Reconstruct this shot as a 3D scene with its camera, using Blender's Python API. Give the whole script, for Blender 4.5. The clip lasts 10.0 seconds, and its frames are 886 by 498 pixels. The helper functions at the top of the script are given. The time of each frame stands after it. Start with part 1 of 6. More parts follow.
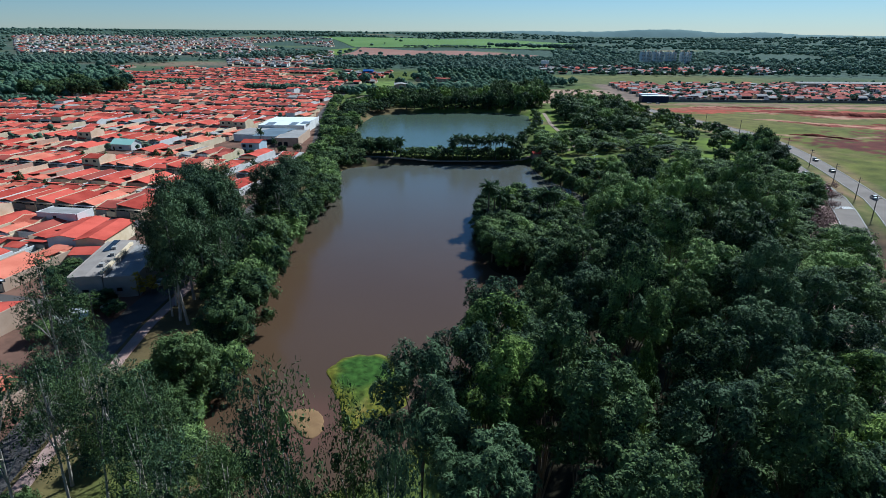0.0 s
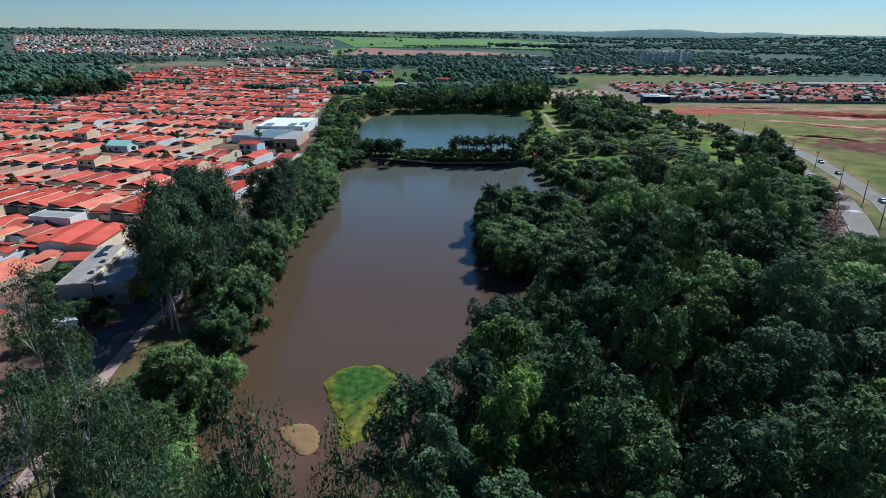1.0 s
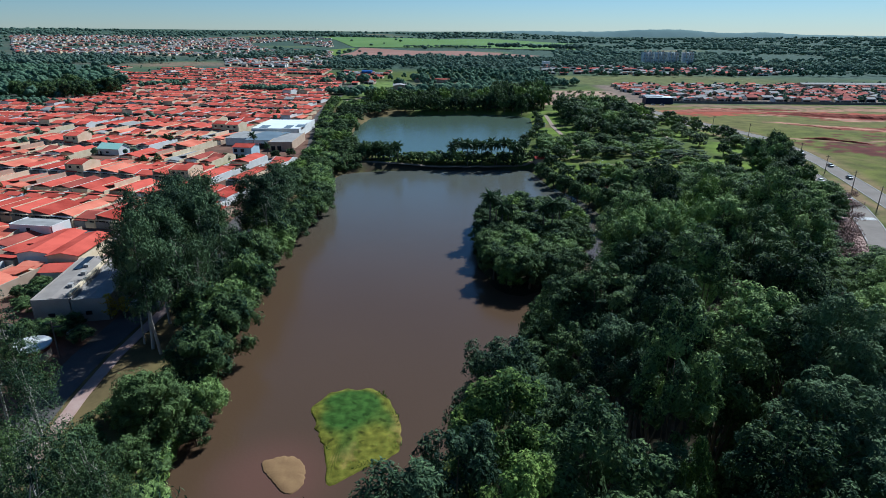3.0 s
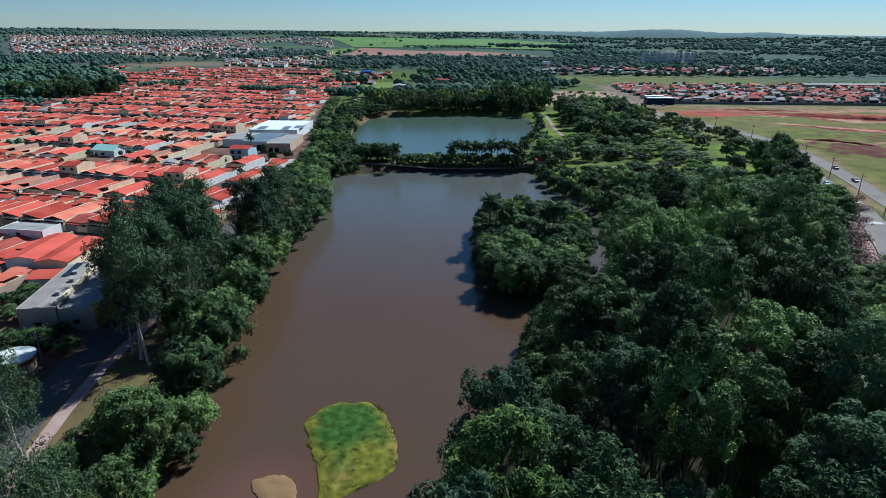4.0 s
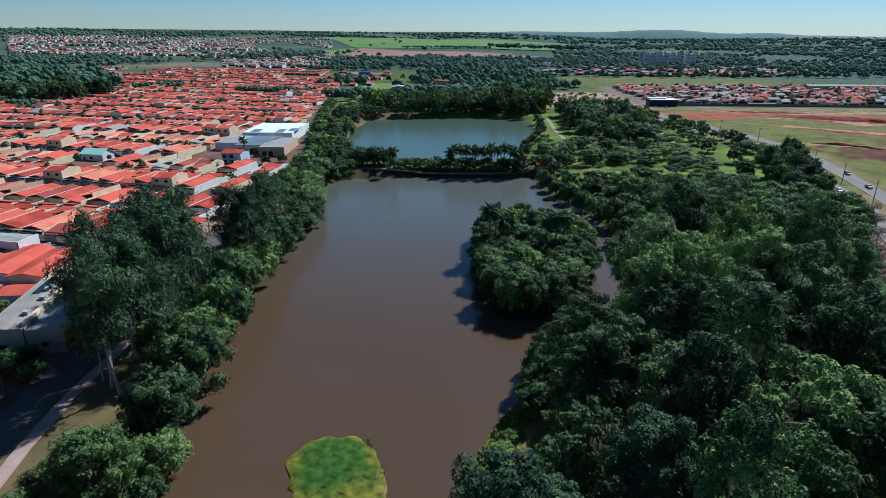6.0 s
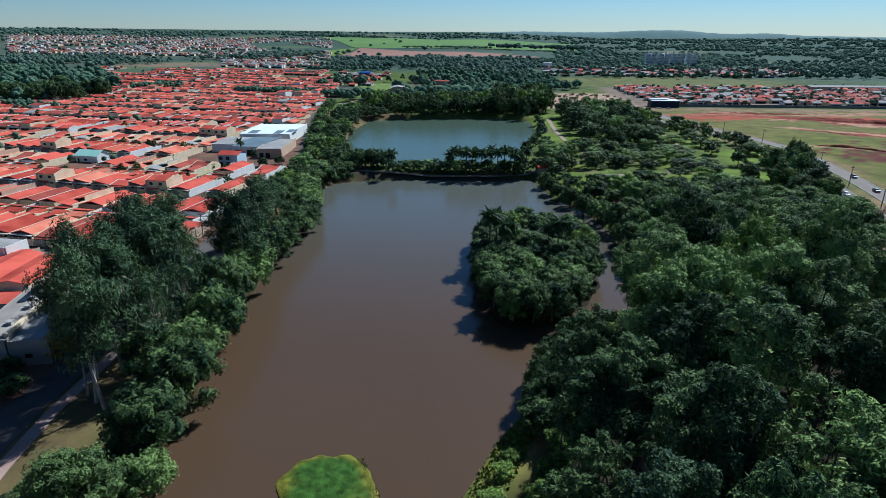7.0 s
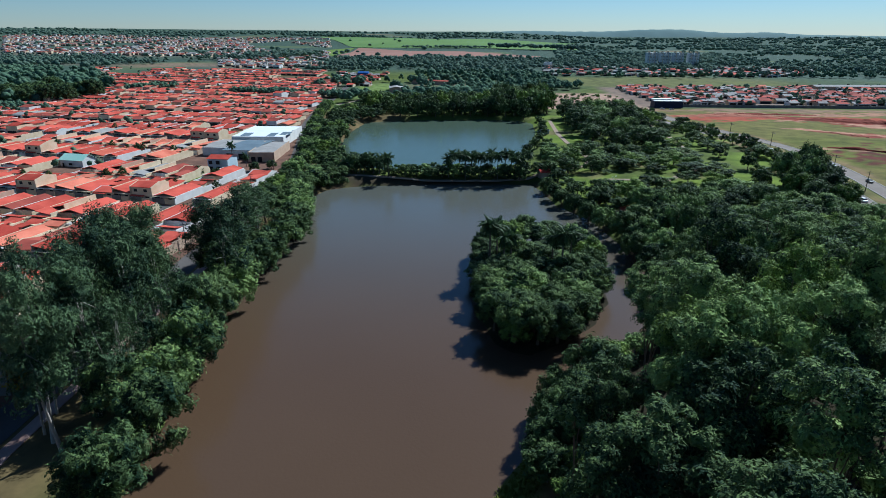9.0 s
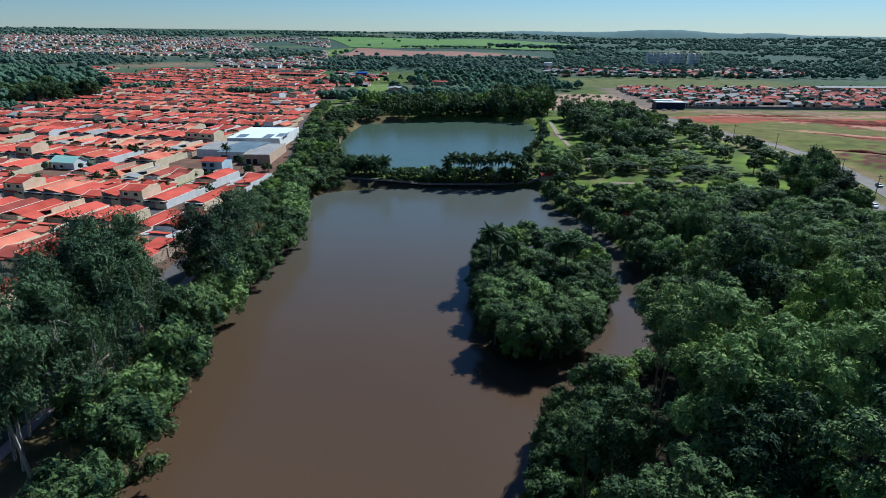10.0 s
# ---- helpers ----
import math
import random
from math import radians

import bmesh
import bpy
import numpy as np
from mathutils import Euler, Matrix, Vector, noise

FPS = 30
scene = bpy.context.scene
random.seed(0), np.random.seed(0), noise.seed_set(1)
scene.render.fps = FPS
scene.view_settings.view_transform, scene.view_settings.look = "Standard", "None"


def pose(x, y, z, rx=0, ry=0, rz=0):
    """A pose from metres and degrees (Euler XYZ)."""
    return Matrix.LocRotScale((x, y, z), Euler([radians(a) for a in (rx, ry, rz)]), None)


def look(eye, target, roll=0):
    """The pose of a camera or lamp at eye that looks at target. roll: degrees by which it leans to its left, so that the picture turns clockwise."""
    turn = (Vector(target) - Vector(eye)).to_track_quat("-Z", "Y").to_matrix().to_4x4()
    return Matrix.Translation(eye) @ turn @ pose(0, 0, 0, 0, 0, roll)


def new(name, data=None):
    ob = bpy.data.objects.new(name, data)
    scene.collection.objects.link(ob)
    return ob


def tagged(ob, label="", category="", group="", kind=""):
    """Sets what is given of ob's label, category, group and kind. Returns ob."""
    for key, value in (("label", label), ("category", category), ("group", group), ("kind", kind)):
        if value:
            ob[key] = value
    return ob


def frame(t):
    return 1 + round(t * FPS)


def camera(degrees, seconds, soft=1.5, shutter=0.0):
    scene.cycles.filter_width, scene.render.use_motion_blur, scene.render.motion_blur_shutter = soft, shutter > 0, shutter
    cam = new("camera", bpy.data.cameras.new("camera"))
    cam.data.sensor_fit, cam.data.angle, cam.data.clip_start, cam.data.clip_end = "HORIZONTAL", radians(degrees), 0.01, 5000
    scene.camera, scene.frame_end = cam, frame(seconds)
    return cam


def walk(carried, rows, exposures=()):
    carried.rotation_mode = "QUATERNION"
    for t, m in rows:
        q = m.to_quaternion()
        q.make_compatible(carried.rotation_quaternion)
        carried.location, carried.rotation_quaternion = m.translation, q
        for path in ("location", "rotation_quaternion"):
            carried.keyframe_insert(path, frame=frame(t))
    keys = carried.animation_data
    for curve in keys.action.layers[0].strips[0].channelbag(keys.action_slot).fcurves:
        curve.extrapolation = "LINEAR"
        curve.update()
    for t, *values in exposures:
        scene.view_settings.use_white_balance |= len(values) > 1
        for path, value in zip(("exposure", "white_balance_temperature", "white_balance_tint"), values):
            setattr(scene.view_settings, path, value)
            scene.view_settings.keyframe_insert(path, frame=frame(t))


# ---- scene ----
cam = camera(74.2, 10.0, 0.55)
PATH = [
    (0, (-0.031, 2.983, 69.726), (-0.135, 4.858, 69.036), 0.2),
    (0.5, (-0.22, 5.296, 69.776), (-0.323, 7.171, 69.088), 0.2),
    (1, (-0.374, 7.587, 69.797), (-0.478, 9.461, 69.107), 0.2),
    (1.5, (-0.446, 9.823, 69.798), (-0.55, 11.697, 69.107), 0.2),
    (2, (-0.401, 12.074, 69.822), (-0.505, 13.948, 69.132), 0.3),
    (2.5, (-0.332, 14.325, 69.862), (-0.436, 16.2, 69.172), 0.2),
    (4, (-0.022, 21.132, 70.068), (-0.127, 23.006, 69.378), 0.2),
    (4.5, (0.056, 23.669, 70.098), (-0.05, 25.543, 69.408), 0.2),
    (5, (0.145, 26.335, 70.151), (0.039, 28.21, 69.462), 0.2),
    (5.5, (0.245, 28.994, 70.194), (0.14, 30.868, 69.505), 0.2),
    (7, (0.263, 36.656, 70.353), (0.158, 38.531, 69.664), 0.3),
    (7.5, (0.292, 39.285, 70.335), (0.187, 41.159, 69.646), 0.3),
    (8, (0.351, 42.151, 70.296), (0.248, 44.025, 69.606), 0.3),
    (8.5, (0.411, 45.343, 70.254), (0.307, 47.218, 69.564), 0.2),
    (9, (0.454, 48.755, 70.199), (0.349, 50.629, 69.509), 0.2),
    (9.5, (0.388, 52.239, 70.173), (0.285, 54.113, 69.482), 0.3),
    (10, (0.276, 55.671, 70.143), (0.173, 57.546, 69.453), 0.3),
]
walk(cam, [(t, look(eye, target, roll)) for t, eye, target, roll in PATH], [(0, 0.6, 5200, 1), (10, 0.6, 5200, 1)])
# ---- light ----
SUN_AZ, SUN_EL = radians(35), radians(41)
world = bpy.data.worlds.new("sky")
scene.world = world
world.use_nodes = True
wn = world.node_tree.nodes
sky = wn.new("ShaderNodeTexSky")
sky.sky_type, sky.sun_disc = "NISHITA", False
sky.sun_elevation, sky.sun_rotation = SUN_EL, SUN_AZ
sky.air_density, sky.dust_density, sky.ozone_density = 1.0, 0.02, 7.0
wn["Background"].inputs["Strength"].default_value = 0.047
world.node_tree.links.new(sky.outputs[0], wn["Background"].inputs["Color"])
sun_data = bpy.data.lights.new("sun", "SUN")
sun_data.energy, sun_data.angle, sun_data.color = 5.0, radians(0.55), (1.0, 0.955, 0.9)
sun = new("sun", sun_data)
to_sun = Vector((math.sin(SUN_AZ) * math.cos(SUN_EL), math.cos(SUN_AZ) * math.cos(SUN_EL), math.sin(SUN_EL)))
sun.matrix_world = look(to_sun * 300, (0, 0, 0))



# ---- materials ----
TONE = 0.8


def mat(name, a, b, scale=1.0, rough=0.8, bump=0.0, fine=8.0, metal=0.0, obj=0.0, island=0.0, attr="", trans=0.0, spec=0.04, lace=0.0):
    """Two-scale noise between the colours a and b; obj and island vary it from thing to thing and from leaf to leaf."""
    a, b = [tuple(q * (1.0 if attr else TONE) for q in k) for k in (a, b)]
    m = bpy.data.materials.new(name)
    m.use_nodes = True
    n, l = m.node_tree.nodes, m.node_tree.links
    p = n["Principled BSDF"]
    p.inputs["Roughness"].default_value, p.inputs["Metallic"].default_value = rough, metal
    p.inputs["Specular IOR Level"].default_value = spec
    geo = n.new("ShaderNodeNewGeometry")
    n1, n2 = n.new("ShaderNodeTexNoise"), n.new("ShaderNodeTexNoise")
    for tex, s in ((n1, scale), (n2, scale * fine)):
        tex.inputs["Scale"].default_value, tex.inputs["Detail"].default_value = s, 3
        l.new(geo.outputs["Position"], tex.inputs["Vector"])
    add = n.new("ShaderNodeMath")
    add.operation = "MULTIPLY_ADD"
    l.new(n2.outputs["Fac"], add.inputs[0])
    add.inputs[1].default_value = 0.5
    half = n.new("ShaderNodeMath")
    half.operation = "MULTIPLY_ADD"
    l.new(n1.outputs["Fac"], half.inputs[0])
    half.inputs[1].default_value, half.inputs[2].default_value = 1.6, -0.55
    l.new(half.outputs[0], add.inputs[2])
    fac = add.outputs[0]
    if obj:
        info = n.new("ShaderNodeObjectInfo")
        k = n.new("ShaderNodeMath")
        k.operation = "MULTIPLY_ADD"
        k.inputs[1].default_value = obj
        l.new(info.outputs["Random"], k.inputs[0])
        sub = n.new("ShaderNodeMath")
        sub.operation, sub.inputs[1].default_value = "SUBTRACT", obj * 0.5
        l.new(fac, sub.inputs[0])
        l.new(sub.outputs[0], k.inputs[2])
        fac = k.outputs[0]
    if island:
        k = n.new("ShaderNodeMath")
        k.operation = "MULTIPLY_ADD"
        k.inputs[1].default_value = island
        l.new(geo.outputs["Random Per Island"], k.inputs[0])
        sub = n.new("ShaderNodeMath")
        sub.operation, sub.inputs[1].default_value = "SUBTRACT", island * 0.5
        l.new(fac, sub.inputs[0])
        l.new(sub.outputs[0], k.inputs[2])
        fac = k.outputs[0]
    mix = n.new("ShaderNodeMix")
    mix.data_type = "RGBA"
    l.new(fac, mix.inputs[0])
    mix.inputs[6].default_value, mix.inputs[7].default_value = (*a, 1), (*b, 1)
    col = mix.outputs[2]
    if attr:
        at = n.new("ShaderNodeAttribute")
        at.attribute_name = attr
        mul = n.new("ShaderNodeMix")
        mul.data_type, mul.blend_type = "RGBA", "MULTIPLY"
        mul.inputs[0].default_value = 1
        l.new(at.outputs["Color"], mul.inputs[6])
        l.new(col, mul.inputs[7])
        col = mul.outputs[2]
    l.new(col, p.inputs["Base Color"])
    if bump:
        bn = n.new("ShaderNodeBump")
        bn.inputs["Strength"].default_value, bn.inputs["Distance"].default_value = bump, 0.1
        l.new(n2.outputs["Fac"], bn.inputs["Height"])
        l.new(bn.outputs[0], p.inputs["Normal"])
    if lace:
        # the tilt of single leaves within a spray
        tilt, bn = n.new("ShaderNodeTexNoise"), n.new("ShaderNodeBump")
        tilt.inputs["Scale"].default_value, tilt.inputs["Detail"].default_value = lace * 1.3, 2
        l.new(geo.outputs["Position"], tilt.inputs["Vector"])
        bn.inputs["Strength"].default_value, bn.inputs["Distance"].default_value = 0.7, 0.14 if lace > 2 else 2.2
        l.new(tilt.outputs["Fac"], bn.inputs["Height"])
        l.new(bn.outputs[0], p.inputs["Normal"])
    if trans:
        tr = n.new("ShaderNodeBsdfTranslucent")
        l.new(col, tr.inputs["Color"])
        ms = n.new("ShaderNodeMixShader")
        ms.inputs[0].default_value = trans
        l.new(p.outputs[0], ms.inputs[1])
        l.new(tr.outputs[0], ms.inputs[2])
        l.new(ms.outputs[0], n["Material Output"].inputs["Surface"])
        if lace:
            # leaflets with gaps between them
            tex = n.new("ShaderNodeTexNoise")
            tex.inputs["Scale"].default_value, tex.inputs["Detail"].default_value = lace, 2
            l.new(geo.outputs["Position"], tex.inputs["Vector"])
            cut = n.new("ShaderNodeMath")
            cut.operation, cut.inputs[1].default_value = "GREATER_THAN", 0.53
            l.new(tex.outputs["Fac"], cut.inputs[0])
            clear, lm = n.new("ShaderNodeBsdfTransparent"), n.new("ShaderNodeMixShader")
            l.new(cut.outputs[0], lm.inputs[0])
            l.new(ms.outputs[0], lm.inputs[1])
            l.new(clear.outputs[0], lm.inputs[2])
            l.new(lm.outputs[0], n["Material Output"].inputs["Surface"])
    return m


M_GROUND = mat("ground", (0.42, 0.43, 0.44), (1.14, 1.06, 0.98), 0.1, 0.95, 0.3, 9, attr="tint")
M_ASPHALT = mat("asphalt", (0.19, 0.16, 0.138), (0.29, 0.245, 0.21), 0.12, 0.9, 0.1, 14)
M_PAVING = mat("paving", (0.33, 0.2, 0.16), (0.45, 0.32, 0.27), 0.3, 0.9, 0.1, 10)
M_KERB = mat("kerb", (0.35, 0.33, 0.31), (0.5, 0.47, 0.44), 0.5, 0.85)
M_PATH = mat("path", (0.24, 0.175, 0.125), (0.4, 0.31, 0.235), 0.3, 0.95)
M_BROAD = mat("broad_leaves", (0.016, 0.04, 0.021), (0.29, 0.4, 0.12), 0.12, 0.7, 0, 6, obj=0.6, island=0.9, trans=0.1, spec=0.06, lace=5.0)
# mango leaves; on woodland crowns this dark green stands in for shade
M_MANGO_SHADE = mat("mango_and_shade_leaves", (0.015, 0.036, 0.02), (0.145, 0.205, 0.068), 0.15, 0.7, 0, 6, obj=0.5, island=0.9, trans=0.1, spec=0.06, lace=4.4)
M_EUC = mat("eucalyptus_leaves", (0.016, 0.037, 0.025), (0.125, 0.185, 0.08), 0.15, 0.7, 0, 6, obj=0.5, island=0.9, trans=0.1, spec=0.06, lace=5.5)
M_LIME = mat("fresh_leaves", (0.032, 0.068, 0.02), (0.26, 0.36, 0.075), 0.15, 0.7, 0, 6, obj=0.5, island=0.9, trans=0.1, spec=0.06, lace=5.0)
M_YELLOW = mat("yellow_leaves", (0.34, 0.22, 0.03), (0.62, 0.45, 0.06), 0.3, 0.7, 0, 6, island=0.6, trans=0.2, spec=0.06)
M_PALM = mat("palm_leaves", (0.03, 0.062, 0.028), (0.085, 0.13, 0.05), 0.2, 0.6, 0, 6, obj=0.3, island=0.6, trans=0.25, spec=0.12)
# leaf colours of the far woods, paled and blued to stand in for haze
M_HAZYFARLEAF = mat("haze_tinted_leaves", (0.14, 0.215, 0.175), (0.235, 0.315, 0.225), 0.02, 0.9, 0, 8, island=0.4, trans=0.5)
M_HAZYMIDLEAF = mat("haze_tinted_woodland_leaves", (0.085, 0.15, 0.105), (0.17, 0.255, 0.15), 0.03, 0.9, 0, 8, island=0.6, trans=0.3)
# hill green with the blue of distance haze mixed in
M_HAZYHILL = mat("haze_tinted_hill", (0.12, 0.185, 0.185), (0.16, 0.23, 0.22), 0.004, 0.95, 0, 6)
M_BARE = mat("dry_twigs", (0.16, 0.09, 0.08), (0.26, 0.17, 0.14), 0.3, 0.8, island=0.6)
M_BARK = mat("bark", (0.11, 0.075, 0.05), (0.2, 0.15, 0.11), 0.8, 0.9, 0.4)
M_PALEBARK = mat("pale_bark", (0.27, 0.23, 0.19), (0.5, 0.45, 0.39), 0.6, 0.8, 0.3)
M_GRASS = mat("grass", (0.085, 0.12, 0.02), (0.2, 0.2, 0.04), 0.12, 0.9, 0.3, 14)
M_MARSH = mat("marsh_grass", (0.42, 0.46, 0.42), (1.15, 1.1, 1.0), 0.8, 0.8, 0.9, 8, attr="tint", spec=0.04)
M_SAND = mat("silt", (0.19, 0.11, 0.055), (0.28, 0.17, 0.08), 0.5, 0.8, 0.2)
M_ROOF = mat("clay_tiles", (0.33, 0.047, 0.032), (0.645, 0.122, 0.083), 0.16, 0.85, 0.25, 20, obj=0.8, island=0.7)
M_ROOFDARK = mat("old_clay_tiles", (0.2, 0.045, 0.035), (0.42, 0.1, 0.072), 0.15, 0.85, 0.25, 20, obj=0.5, island=0.6)
M_ROOFPALE = mat("orange_clay_tiles", (0.46, 0.095, 0.058), (0.75, 0.24, 0.15), 0.16, 0.85, 0.25, 20, obj=0.7, island=0.5)
M_ROOFGREY = mat("fibre_cement", (0.26, 0.245, 0.23), (0.4, 0.375, 0.35), 0.3, 0.85, 0.1, 12)
M_TANROOF = mat("weathered_sheet_roof", (0.27, 0.23, 0.2), (0.37, 0.32, 0.28), 0.3, 0.8, 0.1, 12)
M_WALLS = [mat(n, a, b, 0.3, 0.85, 0.1, 12) for n, a, b in (
    ("white_plaster", (0.62, 0.6, 0.56), (0.82, 0.8, 0.76)), ("cream_plaster", (0.62, 0.47, 0.29), (0.82, 0.68, 0.48)),
    ("beige_plaster", (0.42, 0.29, 0.2), (0.58, 0.43, 0.32)), ("pale_blue_plaster", (0.4, 0.5, 0.55), (0.55, 0.65, 0.7)),
    ("raw_plaster", (0.28, 0.24, 0.21), (0.42, 0.37, 0.33)))]
M_WHITEROOF = mat("white_metal_roof", (0.7, 0.72, 0.74), (0.86, 0.87, 0.88), 0.1, 0.5, 0, 10)
M_BLUEROOF = mat("blue_grey_roof", (0.12, 0.16, 0.19), (0.2, 0.24, 0.27), 0.1, 0.5, 0, 10)
M_GREENROOF = mat("mint_roof", (0.46, 0.78, 0.62), (0.6, 0.88, 0.74), 0.1, 0.6)
M_DARK = mat("dark_opening", (0.015, 0.016, 0.018), (0.035, 0.036, 0.04), 0.5, 0.3)
M_GATE = mat("gate_metal", (0.12, 0.11, 0.11), (0.3, 0.28, 0.27), 0.2, 0.5, metal=0.3)
M_CONCRETE = mat("concrete", (0.3, 0.28, 0.26), (0.45, 0.42, 0.39), 0.4, 0.9, 0.1)
M_PALMBARK = mat("palm_bark", (0.12, 0.1, 0.08), (0.24, 0.2, 0.165), 0.8, 0.9, 0.3)
# dark grey street asphalt, deepened to stand in for tree shade
M_SHADYSTREET = mat("shade_darkened_asphalt", (0.085, 0.075, 0.07), (0.135, 0.12, 0.11), 0.12, 0.9, 0.1, 14)
M_POLE = mat("pole_concrete", (0.09, 0.075, 0.065), (0.16, 0.14, 0.12), 0.6, 0.85)
M_CROP = mat("crop", (0.1, 0.175, 0.05), (0.165, 0.25, 0.08), 0.004, 0.9, 0, 12)
M_REDSOIL = mat("red_soil", (0.32, 0.11, 0.07), (0.44, 0.18, 0.115), 0.006, 0.95, 0, 12)
M_PLOUGH = mat("ploughed_soil", (0.25, 0.13, 0.1), (0.34, 0.19, 0.145), 0.006, 0.95, 0, 12)
M_DARKSOIL = mat("dark_red_soil", (0.13, 0.03, 0.022), (0.25, 0.065, 0.04), 0.1, 0.95, 0.3, 12)
M_PASTURE = mat("pasture", (0.1, 0.16, 0.03), (0.2, 0.25, 0.06), 0.008, 0.9, 0, 12)
M_WHITE = mat("white_paint", (0.72, 0.72, 0.7), (0.85, 0.85, 0.83), 0.5, 0.5)
M_DARKBLUE = mat("dark_blue_paint", (0.02, 0.03, 0.06), (0.04, 0.05, 0.09), 0.3, 0.4)
M_BLUE = mat("blue_plastic", (0.03, 0.09, 0.3), (0.05, 0.14, 0.42), 0.3, 0.4)
M_TYRE = mat("rubber", (0.012, 0.012, 0.012), (0.03, 0.03, 0.03), 3, 0.8)
M_GLASS = mat("car_glass", (0.01, 0.012, 0.014), (0.02, 0.024, 0.028), 1, 0.08, spec=0.6)
M_CARS = [mat(n, a, b, 1, 0.3, spec=0.5) for n, a, b in (("white_car_paint", (0.7, 0.7, 0.7), (0.8, 0.8, 0.8)), ("black_car_paint", (0.015, 0.015, 0.018), (0.03, 0.03, 0.035)), ("red_car_paint", (0.3, 0.02, 0.02), (0.4, 0.03, 0.03)), ("silver_car_paint", (0.4, 0.4, 0.42), (0.5, 0.5, 0.52)))]

# lake water: silty, with fine ripples
M_WATER = bpy.data.materials.new("lake_water")
M_WATER.use_nodes = True
n, l = M_WATER.node_tree.nodes, M_WATER.node_tree.links
p = n["Principled BSDF"]
p.inputs["Roughness"].default_value, p.inputs["IOR"].default_value = 0.2, 1.33
geo = n.new("ShaderNodeNewGeometry")
silt = n.new("ShaderNodeTexNoise")
silt.inputs["Scale"].default_value, silt.inputs["Detail"].default_value = 0.02, 4
l.new(geo.outputs["Position"], silt.inputs["Vector"])
mix = n.new("ShaderNodeMix")
mix.data_type = "RGBA"
mix.inputs[6].default_value, mix.inputs[7].default_value = (0.061, 0.036, 0.0205, 1), (0.076, 0.046, 0.0265, 1)
l.new(silt.outputs["Fac"], mix.inputs[0])
# reddish silt stirred up round the bar
near_bar = n.new("ShaderNodeVectorMath")
near_bar.operation = "DISTANCE"
near_bar.inputs[1].default_value = (-33, 93.5, 0)
l.new(geo.outputs["Position"], near_bar.inputs[0])
plume = n.new("ShaderNodeMapRange")
plume.interpolation_type = "SMOOTHSTEP"
plume.inputs[1].default_value, plume.inputs[2].default_value, plume.inputs[3].default_value, plume.inputs[4].default_value = 3, 15, 0.7, 0
l.new(near_bar.outputs["Value"], plume.inputs[0])
stirred = n.new("ShaderNodeMix")
stirred.data_type = "RGBA"
l.new(plume.outputs[0], stirred.inputs[0])
# the sky's reflection towards the dam, painted as a greyer, paler base colour
along = n.new("ShaderNodeSeparateXYZ")
l.new(geo.outputs["Position"], along.inputs[0])
sky_fade = n.new("ShaderNodeMapRange")
sky_fade.interpolation_type = "SMOOTHSTEP"
sky_fade.inputs[1].default_value, sky_fade.inputs[2].default_value = 150, 330
l.new(along.outputs[1], sky_fade.inputs[0])
sky_grey = n.new("ShaderNodeMix")
sky_grey.data_type = "RGBA"
l.new(sky_fade.outputs[0], sky_grey.inputs[0])
l.new(mix.outputs[2], sky_grey.inputs[6])
sky_grey.inputs[7].default_value = (0.078, 0.08, 0.066, 1)
l.new(sky_grey.outputs[2], stirred.inputs[6])
stirred.inputs[7].default_value = (0.11, 0.052, 0.036, 1)
l.new(stirred.outputs[2], p.inputs["Base Color"])
rip = n.new("ShaderNodeTexNoise")
rip.inputs["Scale"].default_value, rip.inputs["Detail"].default_value = 1.6, 3
l.new(geo.outputs["Position"], rip.inputs["Vector"])
bn = n.new("ShaderNodeBump")
bn.inputs["Strength"].default_value, bn.inputs["Distance"].default_value = 0.16, 0.1
l.new(rip.outputs["Fac"], bn.inputs["Height"])
l.new(bn.outputs[0], p.inputs["Normal"])

M_POND = M_WATER.copy()
M_POND.name = "pond_water"
for q in M_POND.node_tree.nodes:
    if q.bl_idname == "ShaderNodeMix" and q.inputs[6].default_value[0] > 0.05 and not q.inputs[6].is_linked:
        q.inputs[6].default_value, q.inputs[7].default_value = (0.06, 0.08, 0.054, 1), (0.07, 0.092, 0.062, 1)
    elif q.bl_idname == "ShaderNodeMix" and q.inputs[7].default_value[2] > 0.055:
        q.inputs[7].default_value = (0.06, 0.084, 0.058, 1)


# ---- mesh helpers ----
def mesh(name, verts, faces, mats, index=None, smooth=False):
    me = bpy.data.meshes.new(name)
    me.from_pydata(verts, [], faces)
    for m in mats if isinstance(mats, (list, tuple)) else [mats]:
        me.materials.append(m)
    if index is not None:
        me.polygons.foreach_set("material_index", index)
    if smooth:
        me.polygons.foreach_set("use_smooth", [True] * len(me.polygons))
    me.update()
    return me


def child(name, me, parent, label=""):
    ob = new(name, me)
    ob.parent = parent
    return tagged(ob, label)


def thing(name, label, category, x=0, y=0, z=0, rz=0, s=1, group="", kind="", me=None):
    ob = new(name, me)
    ob.matrix_world = pose(x, y, z, 0, 0, rz) @ Matrix.Diagonal((s, s, s, 1) if not isinstance(s, tuple) else (*s, 1))
    return tagged(ob, label, category, group, kind)


